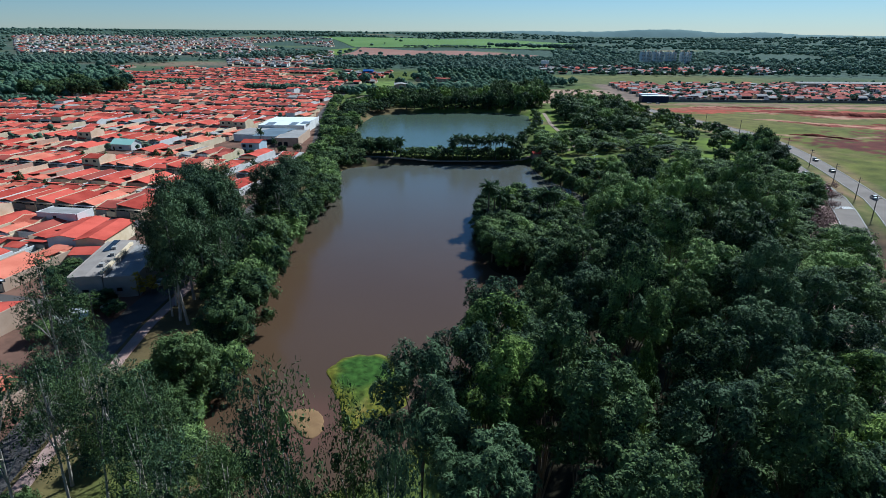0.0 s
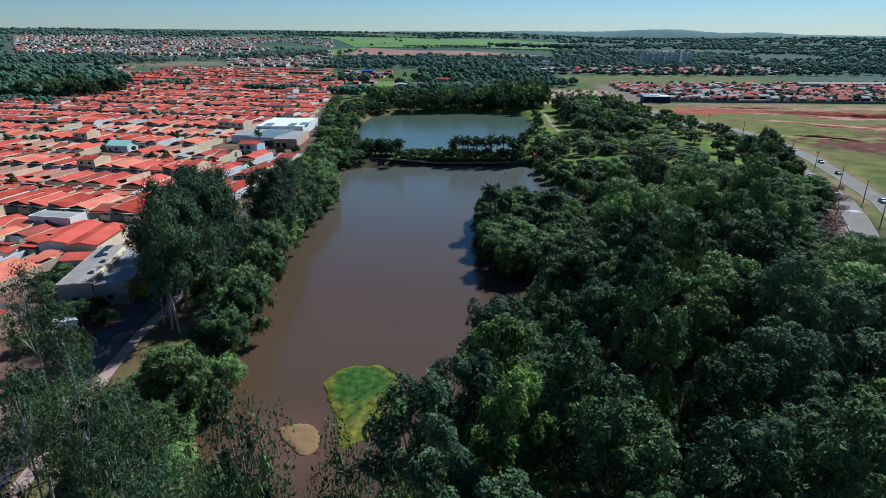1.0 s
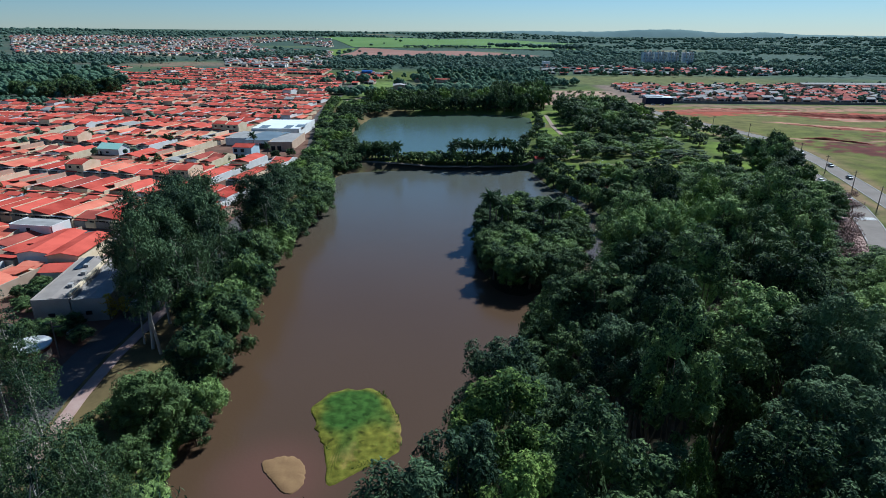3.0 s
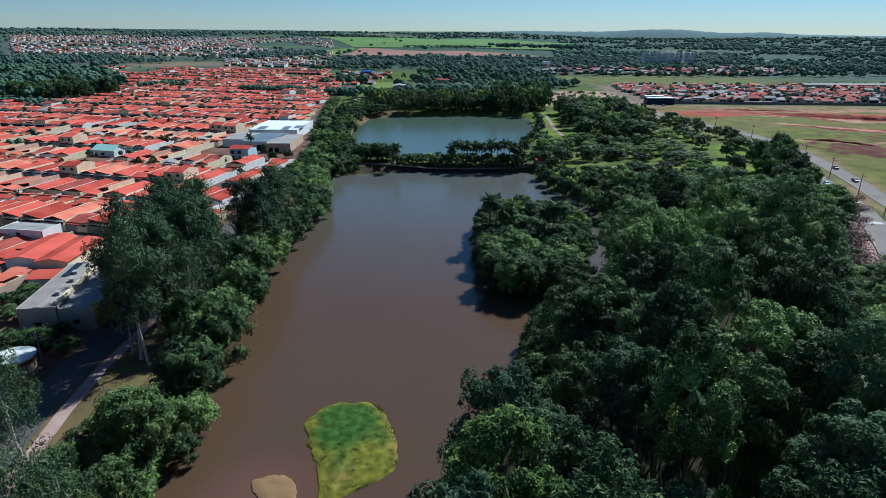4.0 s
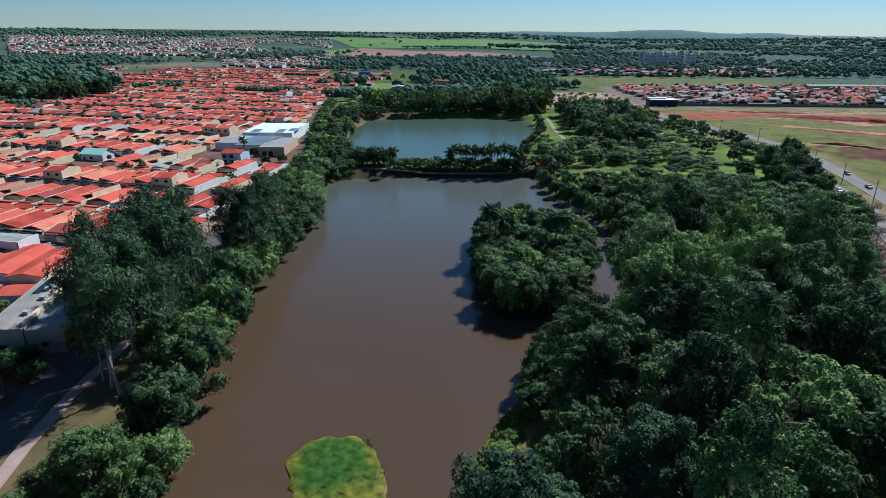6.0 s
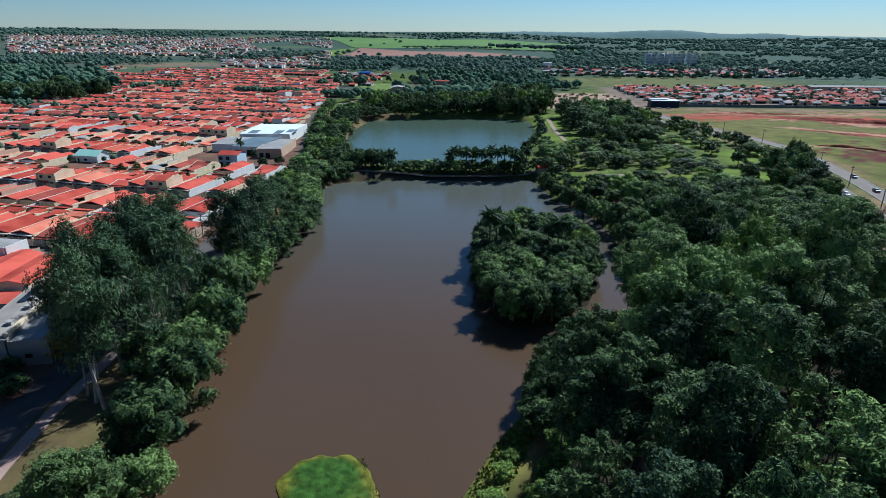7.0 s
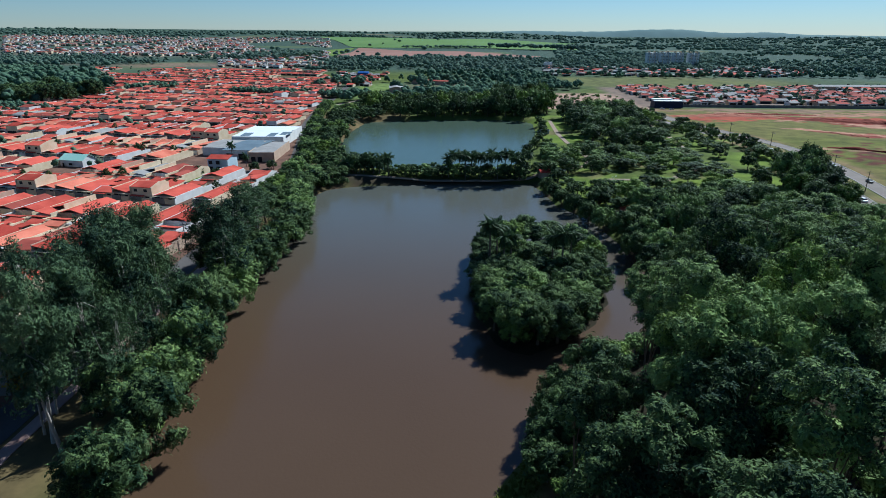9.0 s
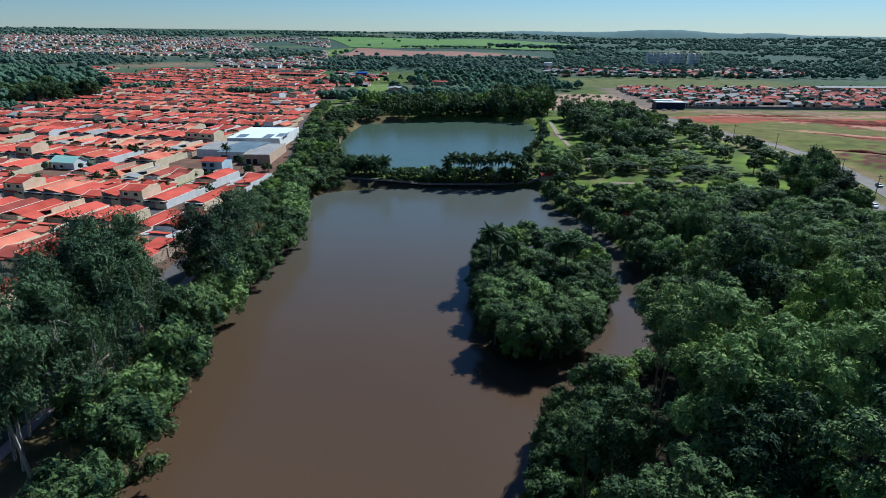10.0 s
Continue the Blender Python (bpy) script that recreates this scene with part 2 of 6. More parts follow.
class Soup:
    """Collects boxes, tubes and sheets into one mesh."""

    def __init__(self):
        self.v, self.f, self.i = [], [], []

    def add(self, v, f, i=0):
        k = len(self.v)
        self.v += [tuple(p) for p in v]
        self.f += [tuple(a + k for a in q) for q in f]
        self.i += [i] * len(f)

    def box(self, x0, y0, z0, x1, y1, z1, i=0):
        self.add([(x0, y0, z0), (x1, y0, z0), (x1, y1, z0), (x0, y1, z0), (x0, y0, z1), (x1, y0, z1), (x1, y1, z1), (x0, y1, z1)],
                 [(0, 3, 2, 1), (4, 5, 6, 7), (0, 1, 5, 4), (1, 2, 6, 5), (2, 3, 7, 6), (3, 0, 4, 7)], i)

    def prism(self, ring, thick, i=0):
        """A plate: ring is its upper outline, thick its depth downwards."""
        n = len(ring)
        v = list(ring) + [(a, b, c - thick) for a, b, c in ring]
        self.add(v, [tuple(range(n)), tuple(range(2 * n - 1, n - 1, -1))] + [(k + n, (k + 1) % n + n, (k + 1) % n, k) for k in range(n)], i)

    def extrude(self, ring, a, b, axis):
        """A closed outline drawn out from a to b along x or y; ring holds the other two coordinates."""
        n = len(ring)
        put = (lambda t, q: (t, q[0], q[1])) if axis == "x" else (lambda t, q: (q[0], t, q[1]))
        self.add([put(a, q) for q in ring] + [put(b, q) for q in ring], [tuple(range(n)), tuple(range(2 * n - 1, n - 1, -1))] + [(k + n, (k + 1) % n + n, (k + 1) % n, k) for k in range(n)])

    def tube(self, path, radii, sides=6, i=0):
        k = len(self.v)
        for a, (p, r) in enumerate(zip(path, radii)):
            d = Vector(path[min(a + 1, len(path) - 1)]) - Vector(path[max(a - 1, 0)])
            d.normalize()
            u = d.cross(Vector((0.3, 1, 0.1))).normalized()
            w = d.cross(u)
            for s in range(sides):
                t = 2 * math.pi * s / sides
                self.v.append(tuple(Vector(p) + (u * math.cos(t) + w * math.sin(t)) * r))
        for a in range(len(path) - 1):
            for s in range(sides):
                b, c = k + a * sides, (s + 1) % sides
                self.f.append((b + s, b + c, b + sides + c, b + sides + s))
                self.i.append(i)
        self.f.append(tuple(k + (len(path) - 1) * sides + s for s in range(sides)))
        self.i.append(i)

    def mesh(self, name, mats, smooth=False):
        return mesh(name, self.v, self.f, mats, self.i, smooth)


# ---- the lie of the land ----
LAKE = [(-43, 75), (-49, 86), (-52.5, 100), (-55, 118), (-59, 145), (-63, 170), (-66, 190), (-66, 218), (-65, 249), (-68, 275), (-75, 300), (-70, 318), (-53, 326),
        (-24, 331), (3, 331), (28, 335), (32, 322), (36, 297), (47, 276), (52, 250), (54, 217), (50, 195), (40, 178), (26, 166), (19, 160), (17, 150), (15, 141),
        (8, 131), (4, 122), (0, 113), (-3, 104), (-8, 92), (-16, 80), (-30, 74)]
POND = [(-92, 540), (-68, 556), (4, 569), (36, 562), (47, 546), (45, 494), (35, 445), (26, 385), (10, 364), (-20, 359), (-45, 358), (-74, 372), (-88, 420), (-95, 480)]
ISLAND = [(2, 234), (2, 208), (3, 186), (6, 174), (13, 168), (21, 174), (32, 185), (38, 200), (39, 221), (35, 243), (27, 251), (14, 248), (6, 243)]
MARSH = [(-32, 112), (-31, 118), (-25, 121.5), (-18, 120), (-14, 112), (-12, 104), (-14, 99), (-20, 95), (-24, 91), (-25, 99)]
SANDBAR = [(-37, 97), (-33, 99.5), (-29, 98.5), (-27, 93), (-29, 89), (-33, 93)]


def inside(poly, x, y):
    """Signed distance to a polygon's edge, positive within it."""
    x, y = np.asarray(x, float), np.asarray(y, float)
    d, c = np.full(x.shape, 1e9), np.zeros(x.shape, bool)
    for (ax, ay), (bx, by) in zip(poly, poly[1:] + poly[:1]):
        ex, ey = bx - ax, by - ay
        t = np.clip(((x - ax) * ex + (y - ay) * ey) / (ex * ex + ey * ey), 0, 1)
        d = np.minimum(d, np.hypot(x - ax - t * ex, y - ay - t * ey))
        if ay != by:
            c ^= ((ay > y) != (by > y)) & (x < ex * (y - ay) / (by - ay) + ax)
    return np.where(c, d, -d)


def smooth(a, b, v):
    t = np.clip((v - a) / (b - a), 0, 1)
    return t * t * (3 - 2 * t)


def wave(x, y, s, k=0.0):
    """A smooth uneven field, about -1 to 1, with features s metres wide."""
    x, y = x / s, y / s
    return (np.sin(x * 1.7 + 1.3 * np.sin(y * 1.1 + k) + k) + np.sin(y * 1.9 + 1.7 * np.sin(x * 0.9 + 2 * k)) + np.sin((x + y) * 1.3 + 2.1 * np.sin((x - y) * 0.7 + k))) / 3


def land(x, y):
    """The height of the dry land."""
    x, y = np.asarray(x, float), np.asarray(y, float)
    d, az = np.hypot(x, y), np.degrees(np.arctan2(x, np.maximum(y, 1)))
    z = 3 + 5 * smooth(20, 140, x) * (1 - smooth(300, 700, y))
    far = np.maximum(0, (d - 900) / 3900)
    z = z + (80 - 33 * smooth(-2, 14, az)) * far
    rolling = smooth(1100, 2200, d)
    z = z + rolling * (7 * wave(x, y, 420, 1) + 4 * wave(x, y, 150, 2)) * (1 - 0.5 * smooth(3000, 4500, d))
    return z


def height(x, y):
    """The ground, with the lakes' beds and banks and the island."""
    z = land(x, y)
    wob = 0.7 * wave(np.asarray(x, float), np.asarray(y, float), 4, 3)
    for poly in (LAKE, POND):
        z = np.minimum(z, np.clip(-(inside(poly, x, y) + wob) * 0.45, -2, 99))
    z = np.maximum(z, np.clip((inside(ISLAND, x, y) + wob) * 0.4, -2, 1.6))
    return z


def ground_at(x, y):
    return float(height(np.array([x]), np.array([y]))[0])


def spread(lo, a, b, hi, step, grow):
    mid = list(np.arange(a, b, step))
    up, s = [b], step
    while up[-1] < hi:
        s *= grow
        up.append(up[-1] + s)
    down, s = [a - step], step
    while down[-1] > lo:
        s *= grow * 1.02
        down.append(down[-1] - s)
    return np.array(down[::-1] + mid + up)


gx, gy = spread(-4300, -230, 330, 4300, 4.0, 1.06), spread(-700, 60, 620, 4860, 4.2, 1.028)
GX, GY = np.meshgrid(gx, gy)
GZ = height(GX, GY)
nx, ny = len(gx), len(gy)
idx = np.arange(nx * ny).reshape(ny, nx)
quads = np.stack([idx[:-1, :-1], idx[:-1, 1:], idx[1:, 1:], idx[1:, :-1]], -1).reshape(-1, 4)
me = mesh("ground", np.stack([GX, GY, GZ], -1).reshape(-1, 3).tolist(), quads.tolist(), M_GROUND, smooth=True)


def lake_street(y):
    """Where the street between the town and the lake runs."""
    return np.interp(y, [0, 60, 100, 117, 330, 355, 417, 476, 525, 600, 850, 1020], [-66, -74, -80, -84, -93, -97, -111, -126, -136, -147, -174, -250])


def road_x(y):
    """Where the avenue past the woods runs."""
    return np.interp(y, [0, 90, 150, 180, 210, 240, 280, 320, 360, 410, 460, 525, 630], [60, 86, 112, 130, 144, 155, 164, 172, 178, 181, 172, 157, 150])


def gully_edge(y):
    """Where the town gives way to the wooded gully in the west."""
    return np.interp(y, [590, 622, 690, 814, 950, 1100], [-500, -430, -422, -466, -565, -675])


def tint(x, y):
    """The ground's colour: grass, fallen leaves, town soil, bare red earth, woods and pastures far off; shade is
    painted in under the woods and on the dam.
    """
    c = np.zeros(x.shape + (3,))
    c[:] = (0.095, 0.125, 0.03)
    def lay(w, col):
        c[:] = c * (1 - w[..., None]) + np.array(col) * w[..., None]
    d = np.hypot(x, y)
    # woods floor: fallen leaves, darkened in place of the shade under the crowns
    shady_litter = (1 - smooth(225, 262, y + 8 * wave(x, y, 20))) * smooth(-4, 6, x + 0.0 * y) * (1 - smooth(130, 145, x))
    lay(shady_litter, (0.035, 0.03, 0.018))
    left = (1 - smooth(-72, -50, x)) * (1 - smooth(560, 600, y))
    lay(left * 0.7, (0.16, 0.1, 0.06))
    lay((1 - smooth(-4, 2, x - lake_street(y))) * (1 - smooth(1000, 1100, d)), (0.17, 0.1, 0.075))
    field = smooth(6, 12, x - road_x(y)) * smooth(290, 320, y + 40) * (1 - smooth(636, 646, y))
    small, large = wave(x, y, 5, 5) + 0.6 * wave(x, y, 2.6, 1), wave(x, y, 24, 2)
    lay(field, (0.125, 0.135, 0.03))
    lay(field * smooth(430, 470, y + 12 * large) * 0.45, (0.16, 0.135, 0.05))
    lay(field * smooth(0.15, 0.6, large + 0.5 * small) * 0.5, (0.19, 0.15, 0.06))
    def band(ax, ay, bx, by, half, col):
        ex, ey = bx - ax, by - ay
        px, py = x + 14 * wave(x, y, 34, 6), y + 13 * wave(x, y, 30, 3) + 5 * wave(x, y, 11, 1)
        t = np.clip(((px - ax) * ex + (py - ay) * ey) / (ex * ex + ey * ey), 0, 1)
        far_off = np.hypot(px - ax - t * ex, py - ay - t * ey) / half + 0.5 * small + 0.42 * large
        lay(field * (1 - smooth(0.86, 1.02, far_off)), np.array(col))
    band(150, 624, 640, 628, 10, (0.24, 0.16, 0.1))
    band(215, 596, 460, 592, 11, (0.36, 0.2, 0.13))
    band(186, 563, 345, 558, 15, (0.34, 0.085, 0.05))
    band(205, 574, 300, 566, 7, (0.21, 0.04, 0.026))
    band(235, 540, 300, 528, 6, (0.36, 0.2, 0.13))
    band(262, 550, 480, 498, 19, (0.2, 0.04, 0.026))
    band(300, 526, 480, 478, 6, (0.4, 0.22, 0.15))
    band(270, 462, 470, 376, 16, (0.2, 0.05, 0.034))
    band(228, 494, 296, 446, 7, (0.44, 0.23, 0.155))
    band(296, 446, 450, 390, 8, (0.38, 0.18, 0.12))
    band(254, 372, 430, 300, 44, (0.115, 0.036, 0.028))
    band(203, 409, 262, 405, 4.5, (0.32, 0.19, 0.125))
    band(207, 402, 240, 398, 1.8, (0.05, 0.025, 0.018))
    for side in (-18.5, -2.5, 12):
        verge = np.exp(-((x - road_x(y) - side - 1.5 * wave(x, y, 9, 3)) / 2.6) ** 2) * smooth(60, 90, y) * (1 - smooth(630, 640, y))
        lay(np.clip(verge * (0.55 + 0.5 * large), 0, 0.85), (0.27, 0.17, 0.11))
    lawn = smooth(38, 50, x) * smooth(270, 300, y) * (1 - smooth(560, 590, y)) * (1 - smooth(-12, -6, x - road_x(y)))
    lay(lawn * smooth(-0.6, 0.2, wave(x, y, 18, 4) + 0.4 * small), (0.14, 0.2, 0.03))
    lay(lawn * smooth(0.3, 0.7, wave(x, y, 13, 2)) * 0.7, (0.2, 0.16, 0.08))
    lot = smooth(52, 64, x) * (1 - smooth(165, 175, x)) * smooth(618, 630, y) * (1 - smooth(770, 800, y))
    lay(lot, (0.38, 0.26, 0.19))
    homes = smooth(150, 170, x) * smooth(646, 652, y) * (1 - smooth(860, 900, y))
    lay(homes, (0.2, 0.15, 0.12))
    meadow = smooth(110, 140, x) * smooth(880, 900, y) * (1 - smooth(1020, 1060, y)) * (1 - smooth(400, 520, x))
    lay(meadow, (0.13, 0.14, 0.05))
    gully = (1 - smooth(-8, 4, x - gully_edge(y))) * smooth(590, 625, y)
    lay(gully, (0.05, 0.08, 0.05))
    lay(gully * smooth(0.25, 0.45, wave(x, y, 60, 2)) * 0.8, (0.09, 0.13, 0.05))
    lay(gully * smooth(985, 1000, y) * (1 - smooth(1080, 1095, y)) * smooth(-760, -745, x) * (1 - smooth(-640, -625, x)), (0.11, 0.19, 0.05))
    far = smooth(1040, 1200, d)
    k = wave(x, y, 260, 4) + 0.6 * wave(x, y, 90, 1)
    # ground among the trees, its colour matched to the crowns' shaded sides
    woods = smooth(632, 650, y) * (1 - smooth(1040, 1200, d)) * smooth(-0.28, -0.2, x / np.maximum(y, 1))
    lay(woods * 0.85 * smooth(-0.3, 0.0, wave(x, y, 120, 2)) * (1 - homes) * (1 - meadow) * (1 - lot), (0.05, 0.08, 0.05))
    lay(smooth(-143, -140, x) * (1 - smooth(-124, -121, x)) * smooth(311, 314, y) * (1 - smooth(331, 334, y)), (0.1, 0.15, 0.03))
    clearing = smooth(-165, -150, x) * (1 - smooth(-5, 15, x)) * smooth(690, 715, y) * (1 - smooth(890, 915, y))
    lay(clearing * 0.9, (0.12, 0.13, 0.07))
    lay(clearing * smooth(0.1, 0.5, wave(x, y, 22, 3)) * smooth(-90, -75, x) * 0.8, (0.28, 0.19, 0.14))
    lay(clearing * (1 - smooth(-114, -106, x)), (0.16, 0.22, 0.06))
    # far ground colour carries the shade between crowns and some haze
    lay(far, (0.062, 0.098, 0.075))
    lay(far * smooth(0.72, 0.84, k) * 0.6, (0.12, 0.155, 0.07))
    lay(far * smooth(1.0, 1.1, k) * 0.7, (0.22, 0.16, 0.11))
    quarter = smooth(1120, 1200, y) * (1 - smooth(2500, 2900, y)) * smooth(0.27, 0.32, -x / np.maximum(y, 1)) * (1 - smooth(0.72, 0.8, -x / np.maximum(y, 1)))
    lay(quarter * smooth(-0.3, 0.2, wave(x, y, 170, 5)) * 0.75, (0.23, 0.17, 0.125))
    lay(smooth(-0.6, 0.2, -inside(LAKE, x, y)) * (1 - smooth(0.5, 2.5, -inside(LAKE, x, y))), (0.1, 0.065, 0.042))
    # the trees' shadow on the dam bank, painted as darker ground
    lay(smooth(322, 328, y) * (1 - smooth(334, 338, y)) * smooth(-76, -66, x) * (1 - smooth(26, 34, x)), (0.06, 0.05, 0.032))
    patch = np.exp(-((x - 8 - 0.45 * (y - 121)) / 4.5) ** 2 - ((y - 121) / 11) ** 2)
    lay(np.clip(patch * 1.7, 0, 1), (0.21, 0.23, 0.05))
    lay(np.clip(1.6 * np.exp(-((x - 12 - 0.4 * (y - 121) - 0.8 * wave(x, y, 2.5)) / 1.5) ** 2 - ((y - 122) / 4.5) ** 2), 0, 1), (0.38, 0.19, 0.11))
    return c


cols = np.ones((nx * ny, 4))
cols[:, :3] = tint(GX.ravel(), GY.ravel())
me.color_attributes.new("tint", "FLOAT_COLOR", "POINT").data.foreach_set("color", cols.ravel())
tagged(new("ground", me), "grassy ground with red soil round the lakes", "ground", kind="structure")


# hills on the horizon, with the blue of haze in their base colour
AZ = [-60, -10, -2.3, 5.3, 8.5, 12.2, 15, 17.5, 19.2, 22, 23.5, 25, 26.5, 32, 60]
TOP = [64, 75, 82, 94, 87, 93, 105, 107, 89, 80, 87, 84, 71, 65, 64]
v, f, na, nd = [], [], 240, 10
for k in range(nd + 1):
    for q in range(na + 1):
        az, dist = -60 + 120 * q / na, 4600 + 36 * k
        up = sum(float(np.interp(az + s, AZ, TOP)) for s in (-0.9, -0.3, 0.3, 0.9)) / 4 + 1.5 * math.sin(az * 5.1) + math.sin(az * 11.3)
        rise = float(smooth(4560, 4930, dist))
        v.append((dist * math.sin(radians(az)), dist * math.cos(radians(az)), 10 + (up - 10) * rise + 6 * math.sin(az * 3.1 + k) * rise * (1 - rise)))
f = [(k * (na + 1) + q, k * (na + 1) + q + 1, (k + 1) * (na + 1) + q + 1, (k + 1) * (na + 1) + q) for k in range(nd) for q in range(na)]
tagged(new("backdrop", mesh("backdrop", v, [t[::-1] for t in f], M_HAZYHILL, smooth=True)), "low hills along the far horizon, haze blue in their colour", "hills", kind="structure")


def sheet(name, label, category, m, poly, z, kind="structure"):
    return tagged(new(name, mesh(name, [(x, y, z) for x, y in poly], [tuple(range(len(poly)))], m)), label, category, kind=kind)


sheet("lake_water", "calm brown silty lake water", "water", M_WATER, [(-110, 60), (70, 60), (70, 352), (-110, 352)], 0.0)
sheet("pond_water", "calm grey-blue pond water behind the dam", "water", M_POND, [(-120, 353), (70, 353), (70, 590), (-120, 590)], 0.0)


def ribbon(name, label, category, m, line, width, lift=0.06, skirt=0.25, step=5.0, kind="structure"):
    """A road or path draped on the ground along a line of x, y, with edges that go into it."""
    pts = []
    for (ax, ay), (bx, by) in zip(line, line[1:]):
        n = max(1, int(math.hypot(bx - ax, by - ay) / step))
        pts += [(ax + (bx - ax) * k / n, ay + (by - ay) * k / n) for k in range(n)]
    pts.append(line[-1])
    v, f = [], []
    for k, (x, y) in enumerate(pts):
        a, b = pts[max(k - 1, 0)], pts[min(k + 1, len(pts) - 1)]
        d = Vector((b[0] - a[0], b[1] - a[1])).normalized()
        z = max(ground_at(x + d.y * width * s, y - d.x * width * s) for s in (-0.5, 0, 0.5)) + lift
        for s, dz in ((-0.5, -skirt), (-0.5, 0), (0.5, 0), (0.5, -skirt)):
            v.append((x - d.y * width * s, y + d.x * width * s, z + dz))
        if k:
            f += [(4 * k - 4 + j, 4 * k + j, 4 * k + j + 1, 4 * k - 3 + j) for j in range(3)]
    return tagged(new(name, mesh(name, v, [q[::-1] for q in f], m)), label, category, kind=kind)


# ---- roads and paths ----
ribbon("avenue", "asphalt avenue carriageway past the woods", "road", M_ASPHALT, [(float(road_x(y)) + 5, y) for y in range(60, 640, 20)], 8)
ribbon("avenue", "asphalt avenue carriageway beside the park", "road", M_ASPHALT, [(float(road_x(y)) - 10, y) for y in range(60, 640, 20)], 8)
ribbon("lake_street", "asphalt street between the houses and the lake", "road", M_SHADYSTREET, [(float(lake_street(y)), y) for y in range(20, 860, 15)], 7.5)
ribbon("pavement", "red and white patterned lakeside pavement", "pavement", M_PAVING, [(float(lake_street(y)) + 6.1, y) for y in range(20, 330, 15)], 2.6, 0.16)
ribbon("dam_path", "pale earth path along the dam", "path", M_PATH, [(-64, 337), (-40, 333.4), (-20, 333.2), (6, 333.8), (26, 338), (44, 350)], 3.2)
ribbon("park_path", "pale earth path through the park lawn", "path", M_PATH, [(44, 352), (60, 362), (64, 385), (60, 420), (58, 470), (60, 540)], 3)
ribbon("park_path", "winding pale path across the lawn", "path", M_PATH, [(64, 330), (90, 322), (112, 345), (122, 395), (128, 440), (126, 490), (140, 520)], 3)
ribbon("town_path", "light footpath on the grass behind the pond", "path", M_PATH, [(-140, 640), (-120, 700), (-118, 780)], 5)

# ---- trees ----
rng = np.random.default_rng(7)


def leaf_cloud(centres, radii, n, size, up=0.25, droop=0.0, squash=1.0, tri=False):
    """Leaves on the outer shells of lobes: position, and a blade across the lobe's radius."""
    centres, radii = np.array(centres, float), np.array(radii, float)
    w = radii ** 2
    k = rng.choice(len(radii), n, p=w / w.sum())
    d = rng.normal(size=(n, 3))
    d[:, 2] += up
    d /= np.linalg.norm(d, axis=1)[:, None]
    pos = centres[k] + d * (radii[k] * rng.uniform(0.82, 1.1, n))[:, None] * np.array((1, 1, squash))
    nrm = d + np.array((0, 0, 0.45)) + rng.normal(size=(n, 3)) * 0.35
    nrm /= np.linalg.norm(nrm, axis=1)[:, None]
    a = np.cross(nrm, rng.normal(size=(n, 3)))
    a[:, 2] -= droop
    a /= np.linalg.norm(a, axis=1)[:, None]
    b = np.cross(nrm, a)
    s = (size * rng.uniform(0.6, 1.35, n))[:, None]
    if tri:
        v = np.stack([pos - a * s * 0.6, pos + b * s * 0.42, pos + a * s * 0.6 - b * s * 0.2], 1)
        return v.reshape(-1, 3), np.arange(3 * n).reshape(n, 3)
    v = np.stack([pos - a * s * 0.6, pos + b * s * 0.3, pos + a * s * 0.6, pos - b * s * 0.3], 1)
    return v.reshape(-1, 3), np.arange(4 * n).reshape(n, 4)


def limbs(s, base, top, r, ends, sides=6, lean=0.0):
    """A tapered trunk from base to top with a limb to each of the ends."""
    b, t = Vector(base), Vector(top)
    bend = Vector((rng.uniform(-1, 1), rng.uniform(-1, 1), 0)) * (t - b).length * 0.03
    path = [b.lerp(t, k / 4) + bend * math.sin(k / 4 * math.pi) for k in range(5)]
    s.tube(path, [r * (1.25 if k == 0 else 1 - 0.2 * k) for k in range(5)], sides)
    for e in ends:
        k = rng.uniform(0.45, 0.9)
        o = b.lerp(t, k) + bend * math.sin(k * math.pi)
        e = Vector(e)
        s.tube([o, o.lerp(e, 0.5) + Vector((0, 0, 0.08 * (e - o).length)), e], [r * 0.42, r * 0.27, r * 0.1], 5)


_g = (1 + 5 ** 0.5) / 2
ICO_V = np.array([(-1, _g, 0), (1, _g, 0), (-1, -_g, 0), (1, -_g, 0), (0, -1, _g), (0, 1, _g), (0, -1, -_g), (0, 1, -_g), (_g, 0, -1), (_g, 0, 1), (-_g, 0, -1), (-_g, 0, 1)]) / math.hypot(1, _g)
ICO_F = np.array([(0, 11, 5), (0, 5, 1), (0, 1, 7), (0, 7, 10), (0, 10, 11), (1, 5, 9), (5, 11, 4), (11, 10, 2), (10, 7, 6), (7, 1, 8), (3, 9, 4), (3, 4, 2), (3, 2, 6), (3, 6, 8), (3, 8, 9), (4, 9, 5), (2, 4, 11), (6, 2, 10), (8, 6, 7), (9, 8, 1)])


def hearts(c, r, k, squash=1.0):
    """An uneven lump added inside each lobe to block light and darken its gaps."""
    v, f = [], []
    for n, (p, q) in enumerate(zip(c, r)):
        v.append(np.array(p) + ICO_V * (q * k * rng.uniform(0.75, 1.15, 12))[:, None] * np.array((1, 1, squash)))
        f.append(ICO_F + 12 * n)
    return np.concatenate(v), np.concatenate(f)


def join(*pieces):
    v, f, k = [], [], 0
    for a, b in pieces:
        v.append(a)
        f.append(b + k)
        k += len(a)
    return np.concatenate(v), np.concatenate(f)


